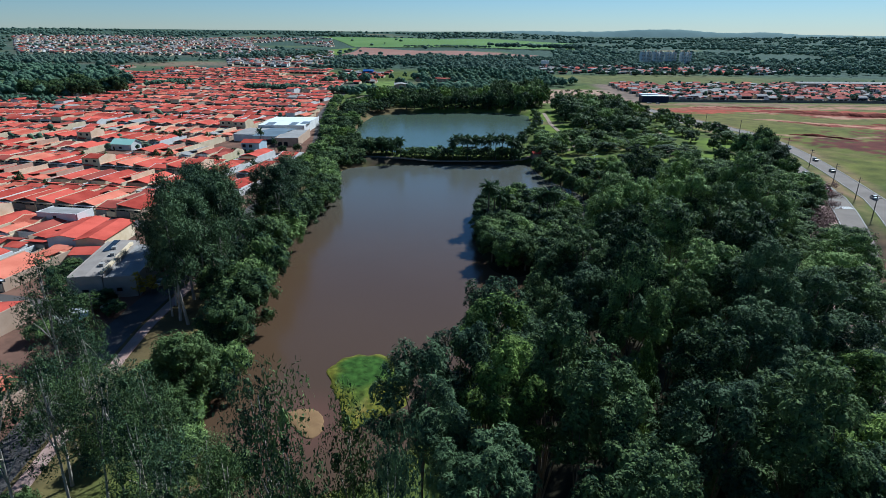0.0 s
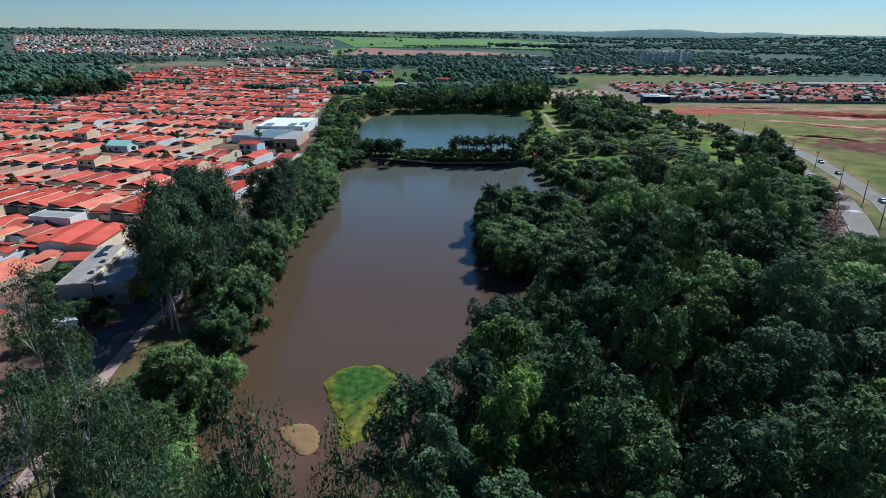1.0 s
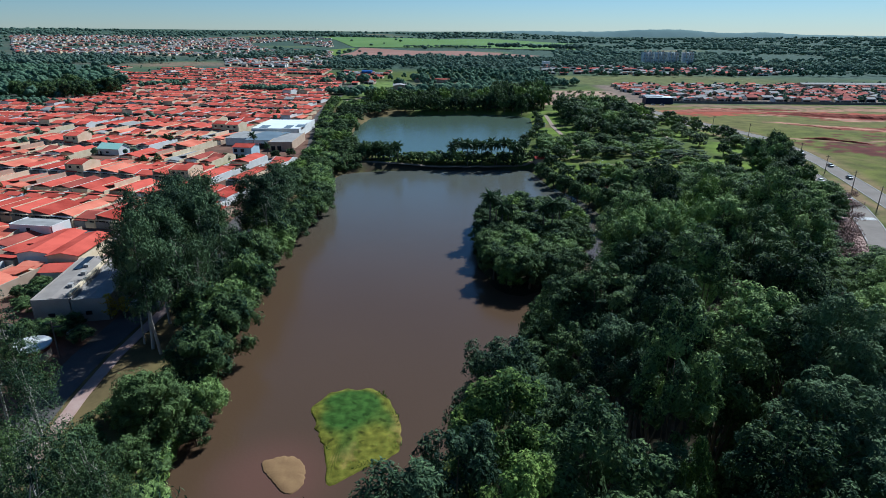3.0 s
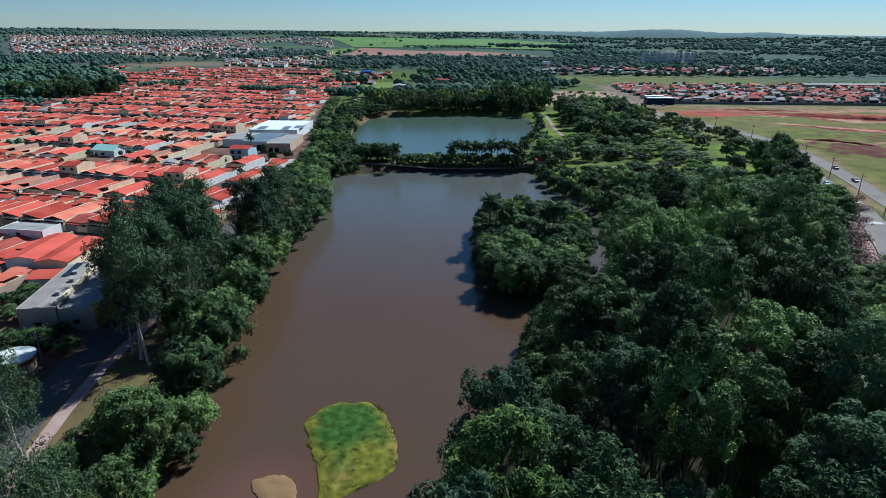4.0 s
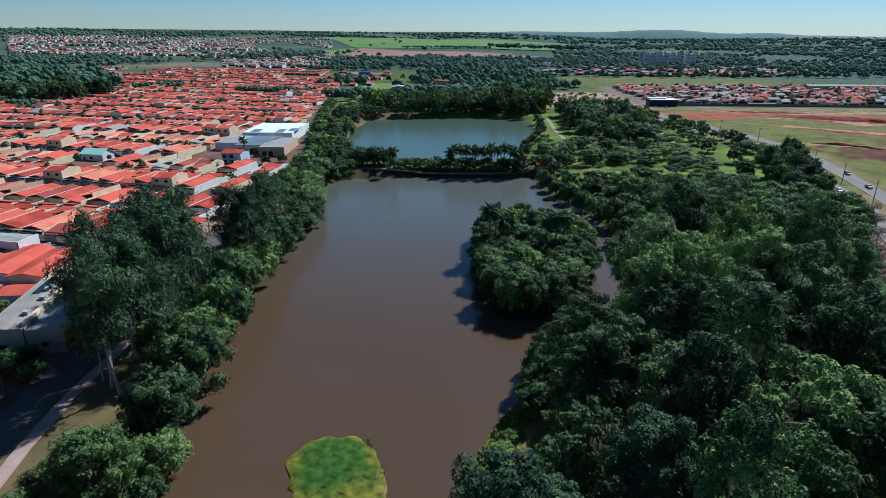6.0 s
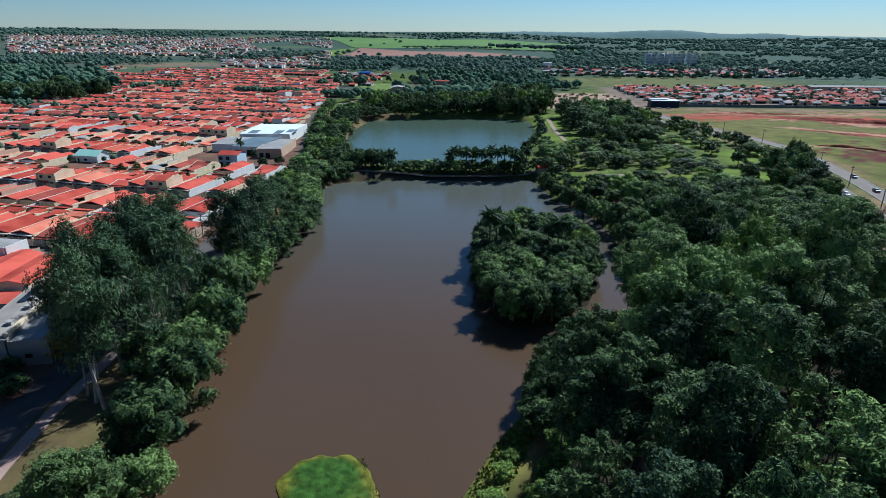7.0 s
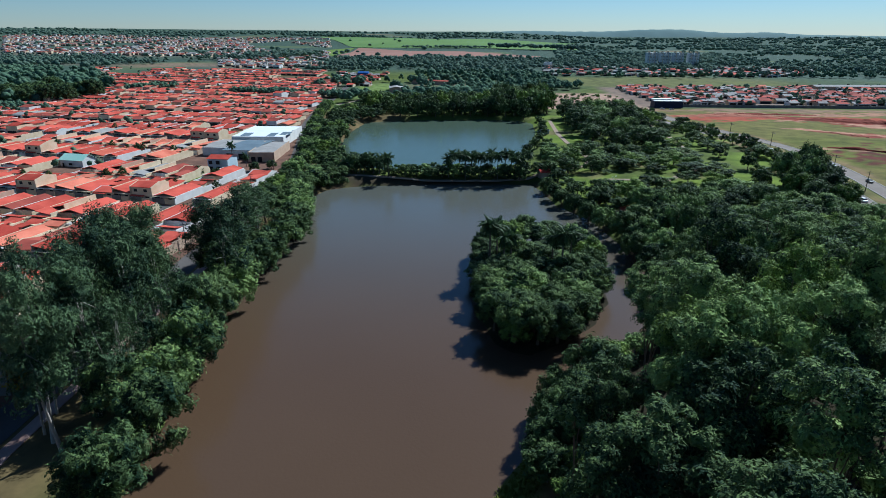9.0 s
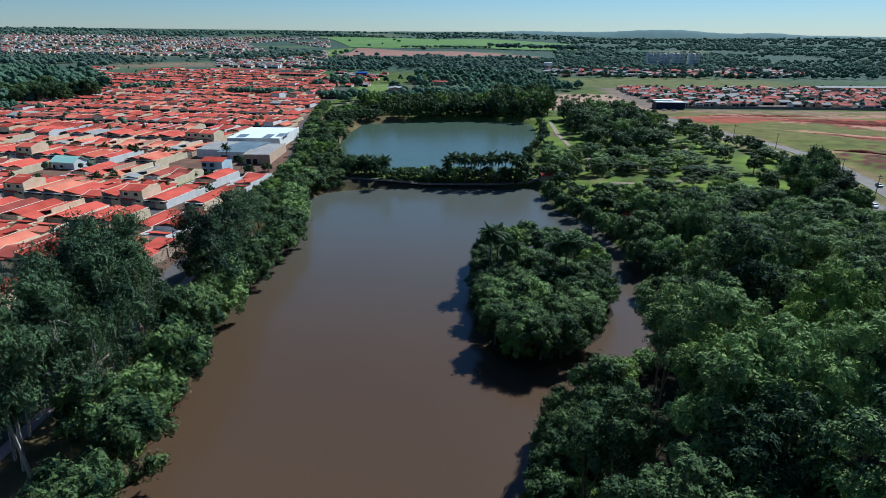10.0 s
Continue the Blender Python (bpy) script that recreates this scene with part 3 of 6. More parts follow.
def buds(c, r, per, size):
    """Smaller lobes that swell out of the upper side of the large ones."""
    cc, rr = [], []
    for (x, y, z), q in zip(c, r):
        d = rng.normal(size=(per, 3))
        d[:, 2] = np.abs(d[:, 2]) * 0.9
        d /= np.linalg.norm(d, axis=1)[:, None]
        cc += (np.array((x, y, z)) + d * q * 0.85).tolist()
        rr += (q * size * rng.uniform(0.7, 1.25, per)).tolist()
    return cc, rr


def round_tree(leaves, size, lobes, tri=True, flat=0.75, low=0.22, per=3):
    """Unit tree, 1 high and about 0.5 in radius: a broad crown of uneven lobes, leafy down to low."""
    c, r = [], []
    lop = rng.uniform(-0.08, 0.08, 2)
    for k in range(lobes):
        u = (k + 0.5) / lobes
        t = 2.4 * k + rng.uniform(-0.4, 0.4)
        rad = 0.36 * math.sqrt(u) * rng.uniform(0.8, 1.2)
        c.append((rad * math.cos(t) + lop[0] * (1 - u), rad * math.sin(t) + lop[1] * (1 - u), 0.83 - (0.6 - low) * (rad / 0.4) ** 2.2 * flat + rng.uniform(-0.1, 0.06)))
        r.append(rng.uniform(0.08, 0.14))
    for k in range(lobes):
        t = 2.4 * k + rng.uniform(-0.5, 0.5)
        q = rng.uniform(0.7, 1.12)
        c.append((0.37 * math.cos(t) * q, 0.37 * math.sin(t) * q, low + rng.uniform(0.0, 0.34)))
        r.append(rng.uniform(0.08, 0.14))
    cc, rr = buds(c, r, per, 0.5)
    v, f = join(leaf_cloud(c + cc, r + rr, leaves, size, tri=True), hearts(c, r, 0.82), hearts([(0, 0, 0.44 + 0.25 * low)], [0.25], 1.0, 0.9))
    s = Soup()
    limbs(s, (0, 0, -0.04), (0, 0, 0.6), 0.032, [c[k] for k in range(0, lobes, 3)])
    return s, v, f


def dome_tree(leaves, size, clumps, R=0.15, deep=0.24, small=0.3, large=0.46):
    """Unit woodland tree, 1 high: a tall stem, limbs, and a deep crown of radius R made of separate leafy heads with gaps between them."""
    c, r, cc, rr = [], [], [], []
    lop = rng.uniform(-0.25, 0.25, 2) * R
    for k in range(clumps):
        u = (k + 0.4) / clumps
        t = 2.4 * k + rng.uniform(-0.5, 0.5)
        h = 1 - 1.55 * u
        q = R * rng.uniform(small, large)
        rad = R * 0.76 * math.sqrt(max(0.02, 1 - h * h * (1 if h > 0 else 0.3))) * rng.uniform(0.8, 1.15)
        c.append((rad * math.cos(t) + lop[0] * h, rad * math.sin(t) + lop[1] * h, 1 - q - deep * (1 - h) * rng.uniform(0.85, 1.15) - rng.uniform(0, 0.2) * R))
        r.append(q)
        for _ in range(7):
            d = rng.normal(size=3)
            d[2] = abs(d[2]) * 0.9 - 0.2
            d /= np.linalg.norm(d)
            cc.append(tuple(np.array(c[-1]) + d * q * rng.uniform(0.5, 0.78)))
            rr.append(q * rng.uniform(0.3, 0.5))
    v, f = join(leaf_cloud(cc, rr, leaves, size, tri=True, up=0.7), hearts(c, r, 0.6, 0.8), hearts([(0, 0, 0.98 - deep * 1.2)], [R * 0.5], 1.0, deep / R * 0.9))
    s = Soup()
    limbs(s, (0, 0, -0.02), (0, 0, 0.96 - deep), 0.0085, c[::3])
    return s, v, f


def gum_tree(leaves, size, heads=16, low=0.36):
    """Unit eucalyptus, 1 high: a tall pale stem, rising limbs and loose hanging tufts."""
    c, r, lean = [], [], (rng.uniform(-0.04, 0.04), rng.uniform(-0.04, 0.04))
    for k in range(heads):
        u = k / (heads - 1)
        t = 2.4 * k + rng.uniform(-0.7, 0.7)
        rad = (0.14 - 0.09 * u * u) * rng.uniform(0.35, 1.25)
        c.append((lean[0] * u + rad * math.cos(t), lean[1] * u + rad * math.sin(t), low + (0.94 - low) * u + rng.uniform(-0.03, 0.03)))
        r.append(rng.uniform(0.044, 0.082))
    cc, rr = buds(c, r, 3, 0.6)
    v, f = join(leaf_cloud(c + cc, r + rr, leaves, size, up=0.0, droop=0.9, tri=True, squash=1.2), hearts(c, r, 0.62 if heads > 17 else 0.3, 1.3))
    s = Soup()
    limbs(s, (0, 0, -0.02), (lean[0], lean[1], 0.94), 0.0095, c[::2])
    return s, v, f


def bare_tree(twigs):
    """Unit leafless tree with fine reddish twigs."""
    c = [(0.33 * math.cos(2.4 * k) * rng.uniform(0.3, 1), 0.33 * math.sin(2.4 * k) * rng.uniform(0.3, 1), rng.uniform(0.5, 0.9)) for k in range(14)]
    v, f = leaf_cloud(c, [0.13] * 14, twigs, 0.05, tri=True)
    s = Soup()
    limbs(s, (0, 0, -0.02), (0, 0, 0.8), 0.022, c)
    return s, v, f


def kit(made, bark, leaves, name):
    s, v, f = made
    return s.mesh(name + "_trunk", bark, True), mesh(name + "_crown", v.tolist(), f.tolist(), leaves)


KITS = {
    # dark eucalyptus and mango greens here stand in for shade on near crowns
    "near": [kit(dome_tree(7200, 0.0112, n, q, d, 0.32, 0.5), M_BARK, m, "woodland") for n, q, d, m in ((17, 0.11, 0.13, M_EUC), (15, 0.11, 0.14, M_LIME), (18, 0.11, 0.15, M_MANGO_SHADE), (16, 0.12, 0.14, M_EUC), (17, 0.11, 0.13, M_MANGO_SHADE))],
    # the seventh kit's darker leaves paint the shade of crown fronts
    "tall": [kit(dome_tree(7400, 0.0135, n, q, d, 0.27, 0.44), M_BARK, m, "woodland") for n, q, d, m in ((21, 0.15, 0.16, M_BROAD), (24, 0.15, 0.17, M_BROAD), (20, 0.15, 0.16, M_LIME), (24, 0.16, 0.16, M_BROAD), (22, 0.15, 0.18, M_BROAD), (20, 0.15, 0.16, M_LIME), (23, 0.15, 0.17, M_MANGO_SHADE))],
    "gum": [kit(gum_tree(4600, 0.021, h, q), M_PALEBARK, M_EUC, "gum") for h, q in ((18, 0.34), (22, 0.4), (26, 0.31))] + [kit(gum_tree(5200, 0.0145, 17, 0.42), M_PALEBARK, m, "gum") for m in (M_EUC, M_MANGO_SHADE)],
    "broad": [kit(round_tree(1850, 0.062, h, low=0.27), M_BARK, m, "broad") for h, m in ((18, M_MANGO_SHADE), (22, M_BROAD), (26, M_MANGO_SHADE), (20, M_LIME), (24, M_BROAD))],
    "broad_far": [kit(round_tree(980, 0.086, h, low=0.24, per=2), M_BARK, m, "broad") for h, m in ((12, M_MANGO_SHADE), (13, M_BROAD), (12, M_MANGO_SHADE), (11, M_LIME), (13, M_MANGO_SHADE))],
    "flat": [kit(round_tree(5200, 0.04, 44, True, 0.6, 0.16), M_BARK, M_MANGO_SHADE, "flat")],
    "bare": [kit(bare_tree(700), M_BARK, M_BARE, "bare")],
}
TREE_TALK = {"near": ("woodland_tree", "tall woodland tree with a dense green head", "woods"), "tall": ("woodland_tree", "tall woodland tree with a billowing dark green dome", "woods"),
             "gum": ("eucalyptus_tree", "tall eucalyptus with pale stems and hanging leaves", "eucalyptus stand"), "broad": ("broadleaf_tree", "broad dense dark green tree with a lumpy crown", "bank trees"),
             "broad_far": ("park_tree", "rounded dark green tree beside the ponds and lawns", "park trees"), "flat": ("flame_tree", "wide domed feathery green tree by the lake", "bank trees"),
             "bare": ("bare_tree", "nearly leafless tree with reddish twigs beside the avenue", "bare trees")}
UNIT = {"near": 0.11, "tall": 0.155, "gum": 0.15, "broad": 0.48, "broad_far": 0.48, "flat": 0.48, "bare": 0.45}
STANDING = []


def plant(kind, x, y, top, radius, which=None):
    """A tree whose crown tops out at that height above the water, with that crown radius."""
    z = max(ground_at(x, y), -0.3)
    tall = (top - z) / (1.0 if kind in ("near", "tall", "gum", "bare") else 0.98)
    trunk, crown = KITS[kind][int(rng.integers(3 if kind == "gum" else len(KITS[kind]))) if which is None else which]
    w = radius / UNIT[kind] * (1.14 if kind == "near" else 1)
    name, label, group = TREE_TALK[kind]
    ob = thing(name, label, "tree", x, y, z - 0.1, float(rng.uniform(0, 360)), (w, w, tall), group)
    child("trunk", trunk, ob)
    child("crown", crown, ob)
    STANDING.append((x, y, radius))


def dry(x, y):
    return float(inside(ISLAND, x, y)) > 0 or float(max(inside(LAKE, x, y), inside(POND, x, y))) < -0.5


def fill(kind, region, count, radius, top, gap=0.8, spread_of=1.2):
    """Scatter trees in a region (a test on x, y) without crowding."""
    x0, x1, y0, y1, test = region
    done = 0
    for _ in range(count * 40):
        if done >= count:
            break
        x, y, r = rng.uniform(x0, x1), rng.uniform(y0, y1), rng.uniform(*radius)
        if not test(x, y) or any((x - a) ** 2 + (y - b) ** 2 < ((r + c) * gap) ** 2 for a, b, c in STANDING) or not dry(x, y):
            continue
        plant(kind, x, y, top(x, y) + rng.normal() * spread_of, r)
        done += 1


def woods_edge(y):
    return np.interp(y, [20, 40, 55, 75, 92, 110, 130, 150, 170, 190, 215], [-12, -8, -3, 8, 13, 17, 22, 30, 44, 54, 60])


def woods_top(x, y):
    t = float(np.interp(y, [20, 60, 130, 150, 180, 220, 260], [45, 46, 47, 43, 36, 25, 17]))
    t -= 10 * float(1 - smooth(0, 12, x - woods_edge(y))) * float(smooth(60, 90, y))
    t -= float(smooth(60, 105, x)) * (t - 17) * 0.75
    az = math.degrees(math.atan2(x, y - 10))
    return t - float(smooth(26, 31, az)) * max(0.0, t - max(12.0, 65 - 0.46 * x))


# the woods' leading heads
for x, y, top, r, w in ((-3.5, 41, 48.5, 3.6, 0), (2, 54, 47.6, 3.8, 1), (7.7, 48.7, 49.2, 3.6, 2), (3, 43.5, 48.6, 3.0, 1), (10.2, 41.5, 48.6, 3.4, 4), (-1.4, 48, 47.5, 3.0, 0),
                        (0.5, 36, 45.2, 3.6, 3), (10.8, 34.5, 46.4, 3.4, 4), (18.6, 42.5, 46.4, 3.4, 0), (16.2, 51.7, 44.6, 1.3, 1), (21.2, 50, 47, 3.4, 2), (25.3, 40.5, 48.8, 3.6, 2),
                        (29, 58.5, 45.8, 3.8, 3), (37, 65, 46.2, 3.8, 0), (32, 71, 46.4, 4, 4), (33.6, 66, 49.8, 3.0, 3)):
    plant("near", x, y, top, r, w)
for x, y, top, r in ((-11.6, 34.5, 48, 3.2), (-4.5, 31.5, 48.4, 2.6), (-16.4, 39.4, 46.8, 3.2), (-9, 43, 42, 3)):
    plant("gum", x, y, top, r, 3 + int(x) % 2)
# the great domes over the lake's corner, and the shore below them; kit 6 paints shaded fronts dark
for x, y, top, r, w in ((17.5, 90, 42.6, 6.5, 6), (22, 80, 46, 6, 6), (14.5, 92, 40.5, 5, 6), (21, 76, 48.6, 5, 6), (25, 96, 45.4, 6, 6), (31, 92, 47.8, 6, 4), (24, 101, 46.4, 5.5, 0), (28.5, 103, 48.6, 5.5, 3), (29, 117, 46.5, 6, 4), (26, 107, 46.5, 5, 2),
                        (36, 106, 49.2, 5.5, 1), (39, 114, 49.6, 5.5, 2), (36.5, 131, 48.4, 5.5, 0), (42.5, 104, 47.6, 6, 6), (51, 126.5, 46, 6, 3), (53, 150, 44, 6, 0), (30, 135, 37, 5, 1), (53, 122, 49.6, 5, 1), (41.5, 91, 47, 6, 6), (16.5, 107, 38, 5, 6), (15.5, 116, 29, 4, 0), (18.5, 63, 50, 4, 0), (28, 74, 47, 5.5, 1), (86, 138, 25, 5, 0), (90, 147, 22, 5, 4), (82, 130, 27, 5.5, 6), (95, 157, 19, 4.5, 1), (80, 122, 29, 5.5, 2), (72, 117, 35, 5.5, 0), (66, 106, 39, 5.5, 4), (60, 96, 38, 5.5, 3), (53, 82, 41, 5.5, 6), (80, 131, 31, 5.5, 1), (62, 84, 35, 5.5, 4), (74, 104, 31, 5.5, 0)):
    plant("tall", x, y, top, r, w)
for x, y, top, r in ((22, 141, 15.5, 5), (23, 132, 14, 5), (24, 148, 17, 6), (37, 165, 9, 3.5), (45, 172, 12, 5), (25, 138, 16, 5), (59, 190, 14, 6), (61, 206, 14, 6), (59, 222, 15, 6), (57, 240, 11, 5.5), (30, 158, 11, 4.5)):
    plant("broad", x, y, top, r)

fill("near", (-14, 45, 22, 72, lambda x, y: x > woods_edge(y)), 48, (2.8, 3.9), lambda x, y: woods_top(x, y) - 4 + 4.5 * float(wave(x, y, 6, 1)), 0.95)
for x, y, top in ((33, 60, 36), (38, 70, 35), (44, 76, 34), (41, 63, 33), (47, 69, 33), (28, 65, 36), (50, 79, 33), (36, 78, 35), (24, 59, 36), (45, 86, 34), (55, 90, 32), (58, 104, 32)):
    plant("broad", x, y, top, 5.2, 2)
fill("tall", (0, 100, 40, 205, lambda x, y: x > woods_edge(y) + 2 and (y >= 72 or x > 45) and x < road_x(y) - (20 if y < 150 else 34)), 165, (4.4, 6.2), lambda x, y: woods_top(x, y) - 2 + 4.5 * float(wave(x, y, 9, 2)), 0.82)
fill("broad", (52, 150, 60, 290, lambda x, y: x > woods_edge(min(y, 215)) + 4 and x < road_x(y) - (20 if y > 215 else 27) and (y > 195 or x > 95)), 125, (4.8, 7), lambda x, y: float(np.interp(y, [150, 190, 225, 285], [13, 14, 18, 14])), 0.66)

# trees of the west bank
for x, y, top, r in ((-56.5, 117, 16, 7.2), (-56.5, 131, 16, 7.4), (-52, 109, 9, 4.2), (-51, 101, 6, 3.2), (-66, 137, 16, 7), (-61.5, 147, 14, 7), (-61, 156, 17.6, 7.5), (-65, 167, 18.2, 7.5), (-68, 178, 15.5, 8), (-66, 189, 13.5, 7),
                     (-69, 200, 14, 7.5), (-67, 211, 13, 7), (-68, 222, 13, 7.5), (-66, 233, 12.5, 7), (-66, 244, 12, 7), (-68, 254, 12.5, 7.5), (-70, 265, 12.5, 7), (-73, 276, 12.5, 7.5), (-78, 287, 12.5, 8), (-80, 300, 12.5, 8), (-77, 314, 11.5, 7),
                     (-75, 204, 16, 7), (-78, 215, 17, 7), (-80, 256, 15, 7), (-84, 272, 14, 7), (-55, 106, 9, 4), (-62, 104, 11, 5)):
    plant("broad", x + 1.8, y, top, r, (0, 1, 2, 1)[int(abs(7 * x + y)) % 4])
plant("flat", -56.5, 100.5, 16, 6.6, 0)
for x, y, top, r in ((52, 262, 11, 5), (49, 274, 10, 4.5), (45, 286, 10, 4.5), (41, 296, 9, 4), (56, 231, 12, 5), (57, 215, 13, 5), (56, 199, 11, 4), (57, 252, 13, 5.5), (62, 240, 14, 6), (39, 306, 9, 4), (37, 318, 9, 4)):
    plant("broad", x - 3.2, y, top - 0.8, r, (0, 2, 1, 2)[int(x + y) % 4])
for x, y, top, r in ((-97, 132, 8.5, 4), (-104, 133, 7.5, 3.5), (-90, 131, 7, 3), (-99, 118, 8, 4), (-66, 104, 7, 3), (-113, 145, 6.6, 3)):
    plant("broad", x, y, top, r)
for x, y, top, r in ((-72, 129, 40, 5.5), (-69, 127, 37.5, 5), (-68.5, 137, 34, 5.5), (-67, 152, 32.3, 5), (-71, 153, 32, 5.5), (-82, 166, 34, 5.5), (-85, 174, 33.5, 5.5), (-76, 148, 34, 5.5), (-79, 158, 33, 5.5),
                     (-76, 162, 32, 5.5), (-67, 193, 29, 6), (-73.5, 200, 26.5, 5.5), (-72, 219, 27, 6), (-70, 206, 27, 5.5), (-77, 245, 20, 5.5)):
    plant("gum", x, y, top, r)
for x, y, top, r in ((-82, 180, 31, 5.5), (-74, 141, 33, 5), (-73, 168, 30, 5.5), (-80, 170, 31, 5), (-83, 178, 29, 5.5), (-88, 190, 27, 5)):
    plant("gum", x, y, top, r)
for x, y, top, r, w in ((-77, 137, 31, 3.8, 3), (-80, 148, 30, 3.6, 4), (-73, 157, 27, 3.6, 3), (-83, 157, 31, 3.6, 3), (-70, 144, 29, 3.4, 4), (-77, 170, 27, 3.6, 3), (-75, 131, 33, 3.6, 4), (-66, 143, 25, 3.4, 3), (-70, 163, 26, 3.6, 4), (-72, 212, 24, 4, 3), (-71, 226, 23, 4, 4), (-74, 236, 22, 4, 3)):
    plant("gum", x, y, top, r, w)
for x, y, top, r, w in ((-75.5, 92, 34, 4.8, 3), (-70.5, 93, 29, 4.4, 4), (-67, 88, 24, 3.8, 3), (-62, 73, 25, 3.8, 4), (-65.5, 80, 20, 3.6, 4), (-46, 70, 27, 3.8, 3), (-50, 73, 25, 3.8, 4), (-43.5, 71, 22, 3.4, 4), (-48, 66, 30, 4, 3), (-53, 68, 28, 3.8, 4),
                        (-57, 66, 31, 4, 3), (-54, 78, 20, 3.6, 4), (-40.5, 62, 23.4, 4, 3), (-38, 55, 30, 4, 4), (-30, 48, 33, 3.8, 3), (-36, 66, 20, 3.6, 4), (-59, 60, 34, 4.2, 4), (-26, 50, 30, 3.4, 4)):
    plant("gum", x, y, top, r, w)
SULPHUR = kit(gum_tree(700, 0.05, 12, 0.3), M_BARK, M_YELLOW, "sulphur")
for x, y, top in ((-90.5, 143.6, 9.5), (-88, 144.4, 8)):
    ob = thing("yellowing_tree", "small tree with hanging golden yellow sprays", "tree", x, y, ground_at(x, y) - 0.1, 40 * x, (13, 13, top - ground_at(x, y)), "yellowing trees")
    child("trunk", SULPHUR[0], ob)
    child("crown", SULPHUR[1], ob)
fill("broad", (-74, -36, 40, 92, lambda x, y: x > lake_street(y) + 11), 16, (3, 4.5), lambda x, y: 10)

for x, y, top, r in ((4, 108, 5, 2.5), (6, 115, 4.5, 2.2), (1, 101, 5.5, 2.6), (8, 119, 4, 2), (14, 112, 9, 3.4), (15.5, 119, 9, 3.2), (17.5, 126, 9, 3), (20, 133, 10, 3.2), (12, 106, 9, 3.2)):
    plant("broad", x, y, top, r, 3)
for x, y, top, r in ((13, 125, 10, 4.2), (15.5, 132, 12, 4.6), (18, 139, 13, 4.6), (12.6, 131, 9.5, 3.8), (14.6, 138.5, 11, 4.2), (17.5, 147, 11, 4.4), (-118.6, 158, 7.4, 3.4), (-115.6, 153, 7, 3), (-121.5, 154, 6.4, 3), (-117, 148, 6, 2.6), (-95.6, 136.6, 7.6, 3.2), (-100, 134.6, 7, 2.8), (-125.5, 322, 9, 3), (-138, 330, 8.5, 2.8), (-114, 342, 8, 3), (-107, 348, 8, 3)):
    plant("broad", x, y, top, r, 2)

# the island's thicket, mostly dark kits in place of its shaded front
for x, y in ((13, 182), (22, 188), (14, 196), (27, 199), (19, 207), (31, 209), (12, 203)):
    plant("broad", x, y, 10.4 + float(rng.uniform(-1, 1.2)), float(rng.uniform(5.2, 6.6)), int(rng.choice([0, 2, 2, 4])))
fill("broad", (2, 40, 168, 251, lambda x, y: float(inside(ISLAND, x, y)) > 1.2), 40, (4.4, 6.6), lambda x, y: 9.5 + 2.5 * float(wave(x, y, 9, 1)) - (3 if 208 < y < 226 and (x < 13 or 22 < x < 33) else 0), 0.46)

for x, y, top, r, w in ((6, 206, 9.5, 6, 0), (6.5, 192, 9.5, 6, 4), (8, 181.5, 10.6, 5.6, 2), (5, 226, 9, 6, 0), (10.5, 175, 12, 5.4, 4), (16, 173, 12, 5.6, 0), (21, 175, 11.6, 6, 2), (27, 182, 10.5, 5.5, 0), (9, 240, 8, 5.5, 2), (36, 203, 10, 5, 0), (36.5, 216, 10, 5, 2)):
    plant("broad", x, y, top, r, w)

# round the pond, along the street and in the park
fill("broad_far", (-122, -66, 318, 570, lambda x, y: lake_street(y) + 6 < x < -66 and not (y < 375 and x > -76)), 46, (6, 8.5), lambda x, y: 12.5, 0.5)
fill("broad_far", (-100, 66, 570, 630, lambda x, y: y > 576), 46, (7, 10), lambda x, y: 20 + 3 * float(wave(x, y, 25, 2)), 0.5)
fill("broad_far", (14, 66, 580, 650, lambda x, y: True), 20, (7, 11), lambda x, y: 25, 0.5)
fill("broad_far", (66, 128, 395, 560, lambda x, y: x > 72 and not (110 < x and y < 480)), 40, (7, 11), lambda x, y: 20, 0.52)
fill("broad_far", (40, 118, 280, 400, lambda x, y: x > 40 + (y < 330) * 6 and not (50 < x < 104 and 306 < y < 345)), 36, (5.5, 8.5), lambda x, y: 12.5, 0.62)
fill("broad_far", (108, 168, 295, 560, lambda x, y: x < road_x(y) - 17), 24, (4, 7.5), lambda x, y: 15, 1.05)
for x, y, top, r in ((145, 304, 27, 6.5), (138, 296, 25, 7), (147, 316, 26, 6), (136, 309, 24, 6.5), (145, 292, 22, 6), (139, 281, 21, 6.5), (131, 287, 21, 6.5), (138, 267, 20, 5.5), (130, 272, 19, 6.5), (133, 252, 16, 5.5), (125, 258, 18, 6.5), (126, 238, 15, 5.5), (127, 245, 17, 6), (124, 228, 16, 6), (116, 236, 17, 6)):
    plant("broad", x, y, top, r)
for k in range(15):
    y = 335 + 10.5 * k
    plant("broad_far", float(road_x(y)) - 17 - float(rng.uniform(0, 6)), y + float(rng.uniform(-3, 3)), 14 + float(rng.uniform(-2, 2)), float(rng.uniform(3.2, 5)))
for x, y, top, r in ((-88, 300, 12, 5.5), (-88, 313, 12, 5.5), (-89, 326, 12.5, 6), (-91, 339, 12, 5.5), (-92, 352, 12, 5.5), (-87, 287, 13, 5.5), (-86, 274, 13, 5)):
    plant("broad", x, y, top, r)
for k in range(23):
    y = 366 + 11.5 * k
    plant("broad", float(lake_street(y)) + 6.2 + float(rng.uniform(0, 1.5)), y, 11.5 + float(rng.uniform(-1.5, 1.5)), 5)
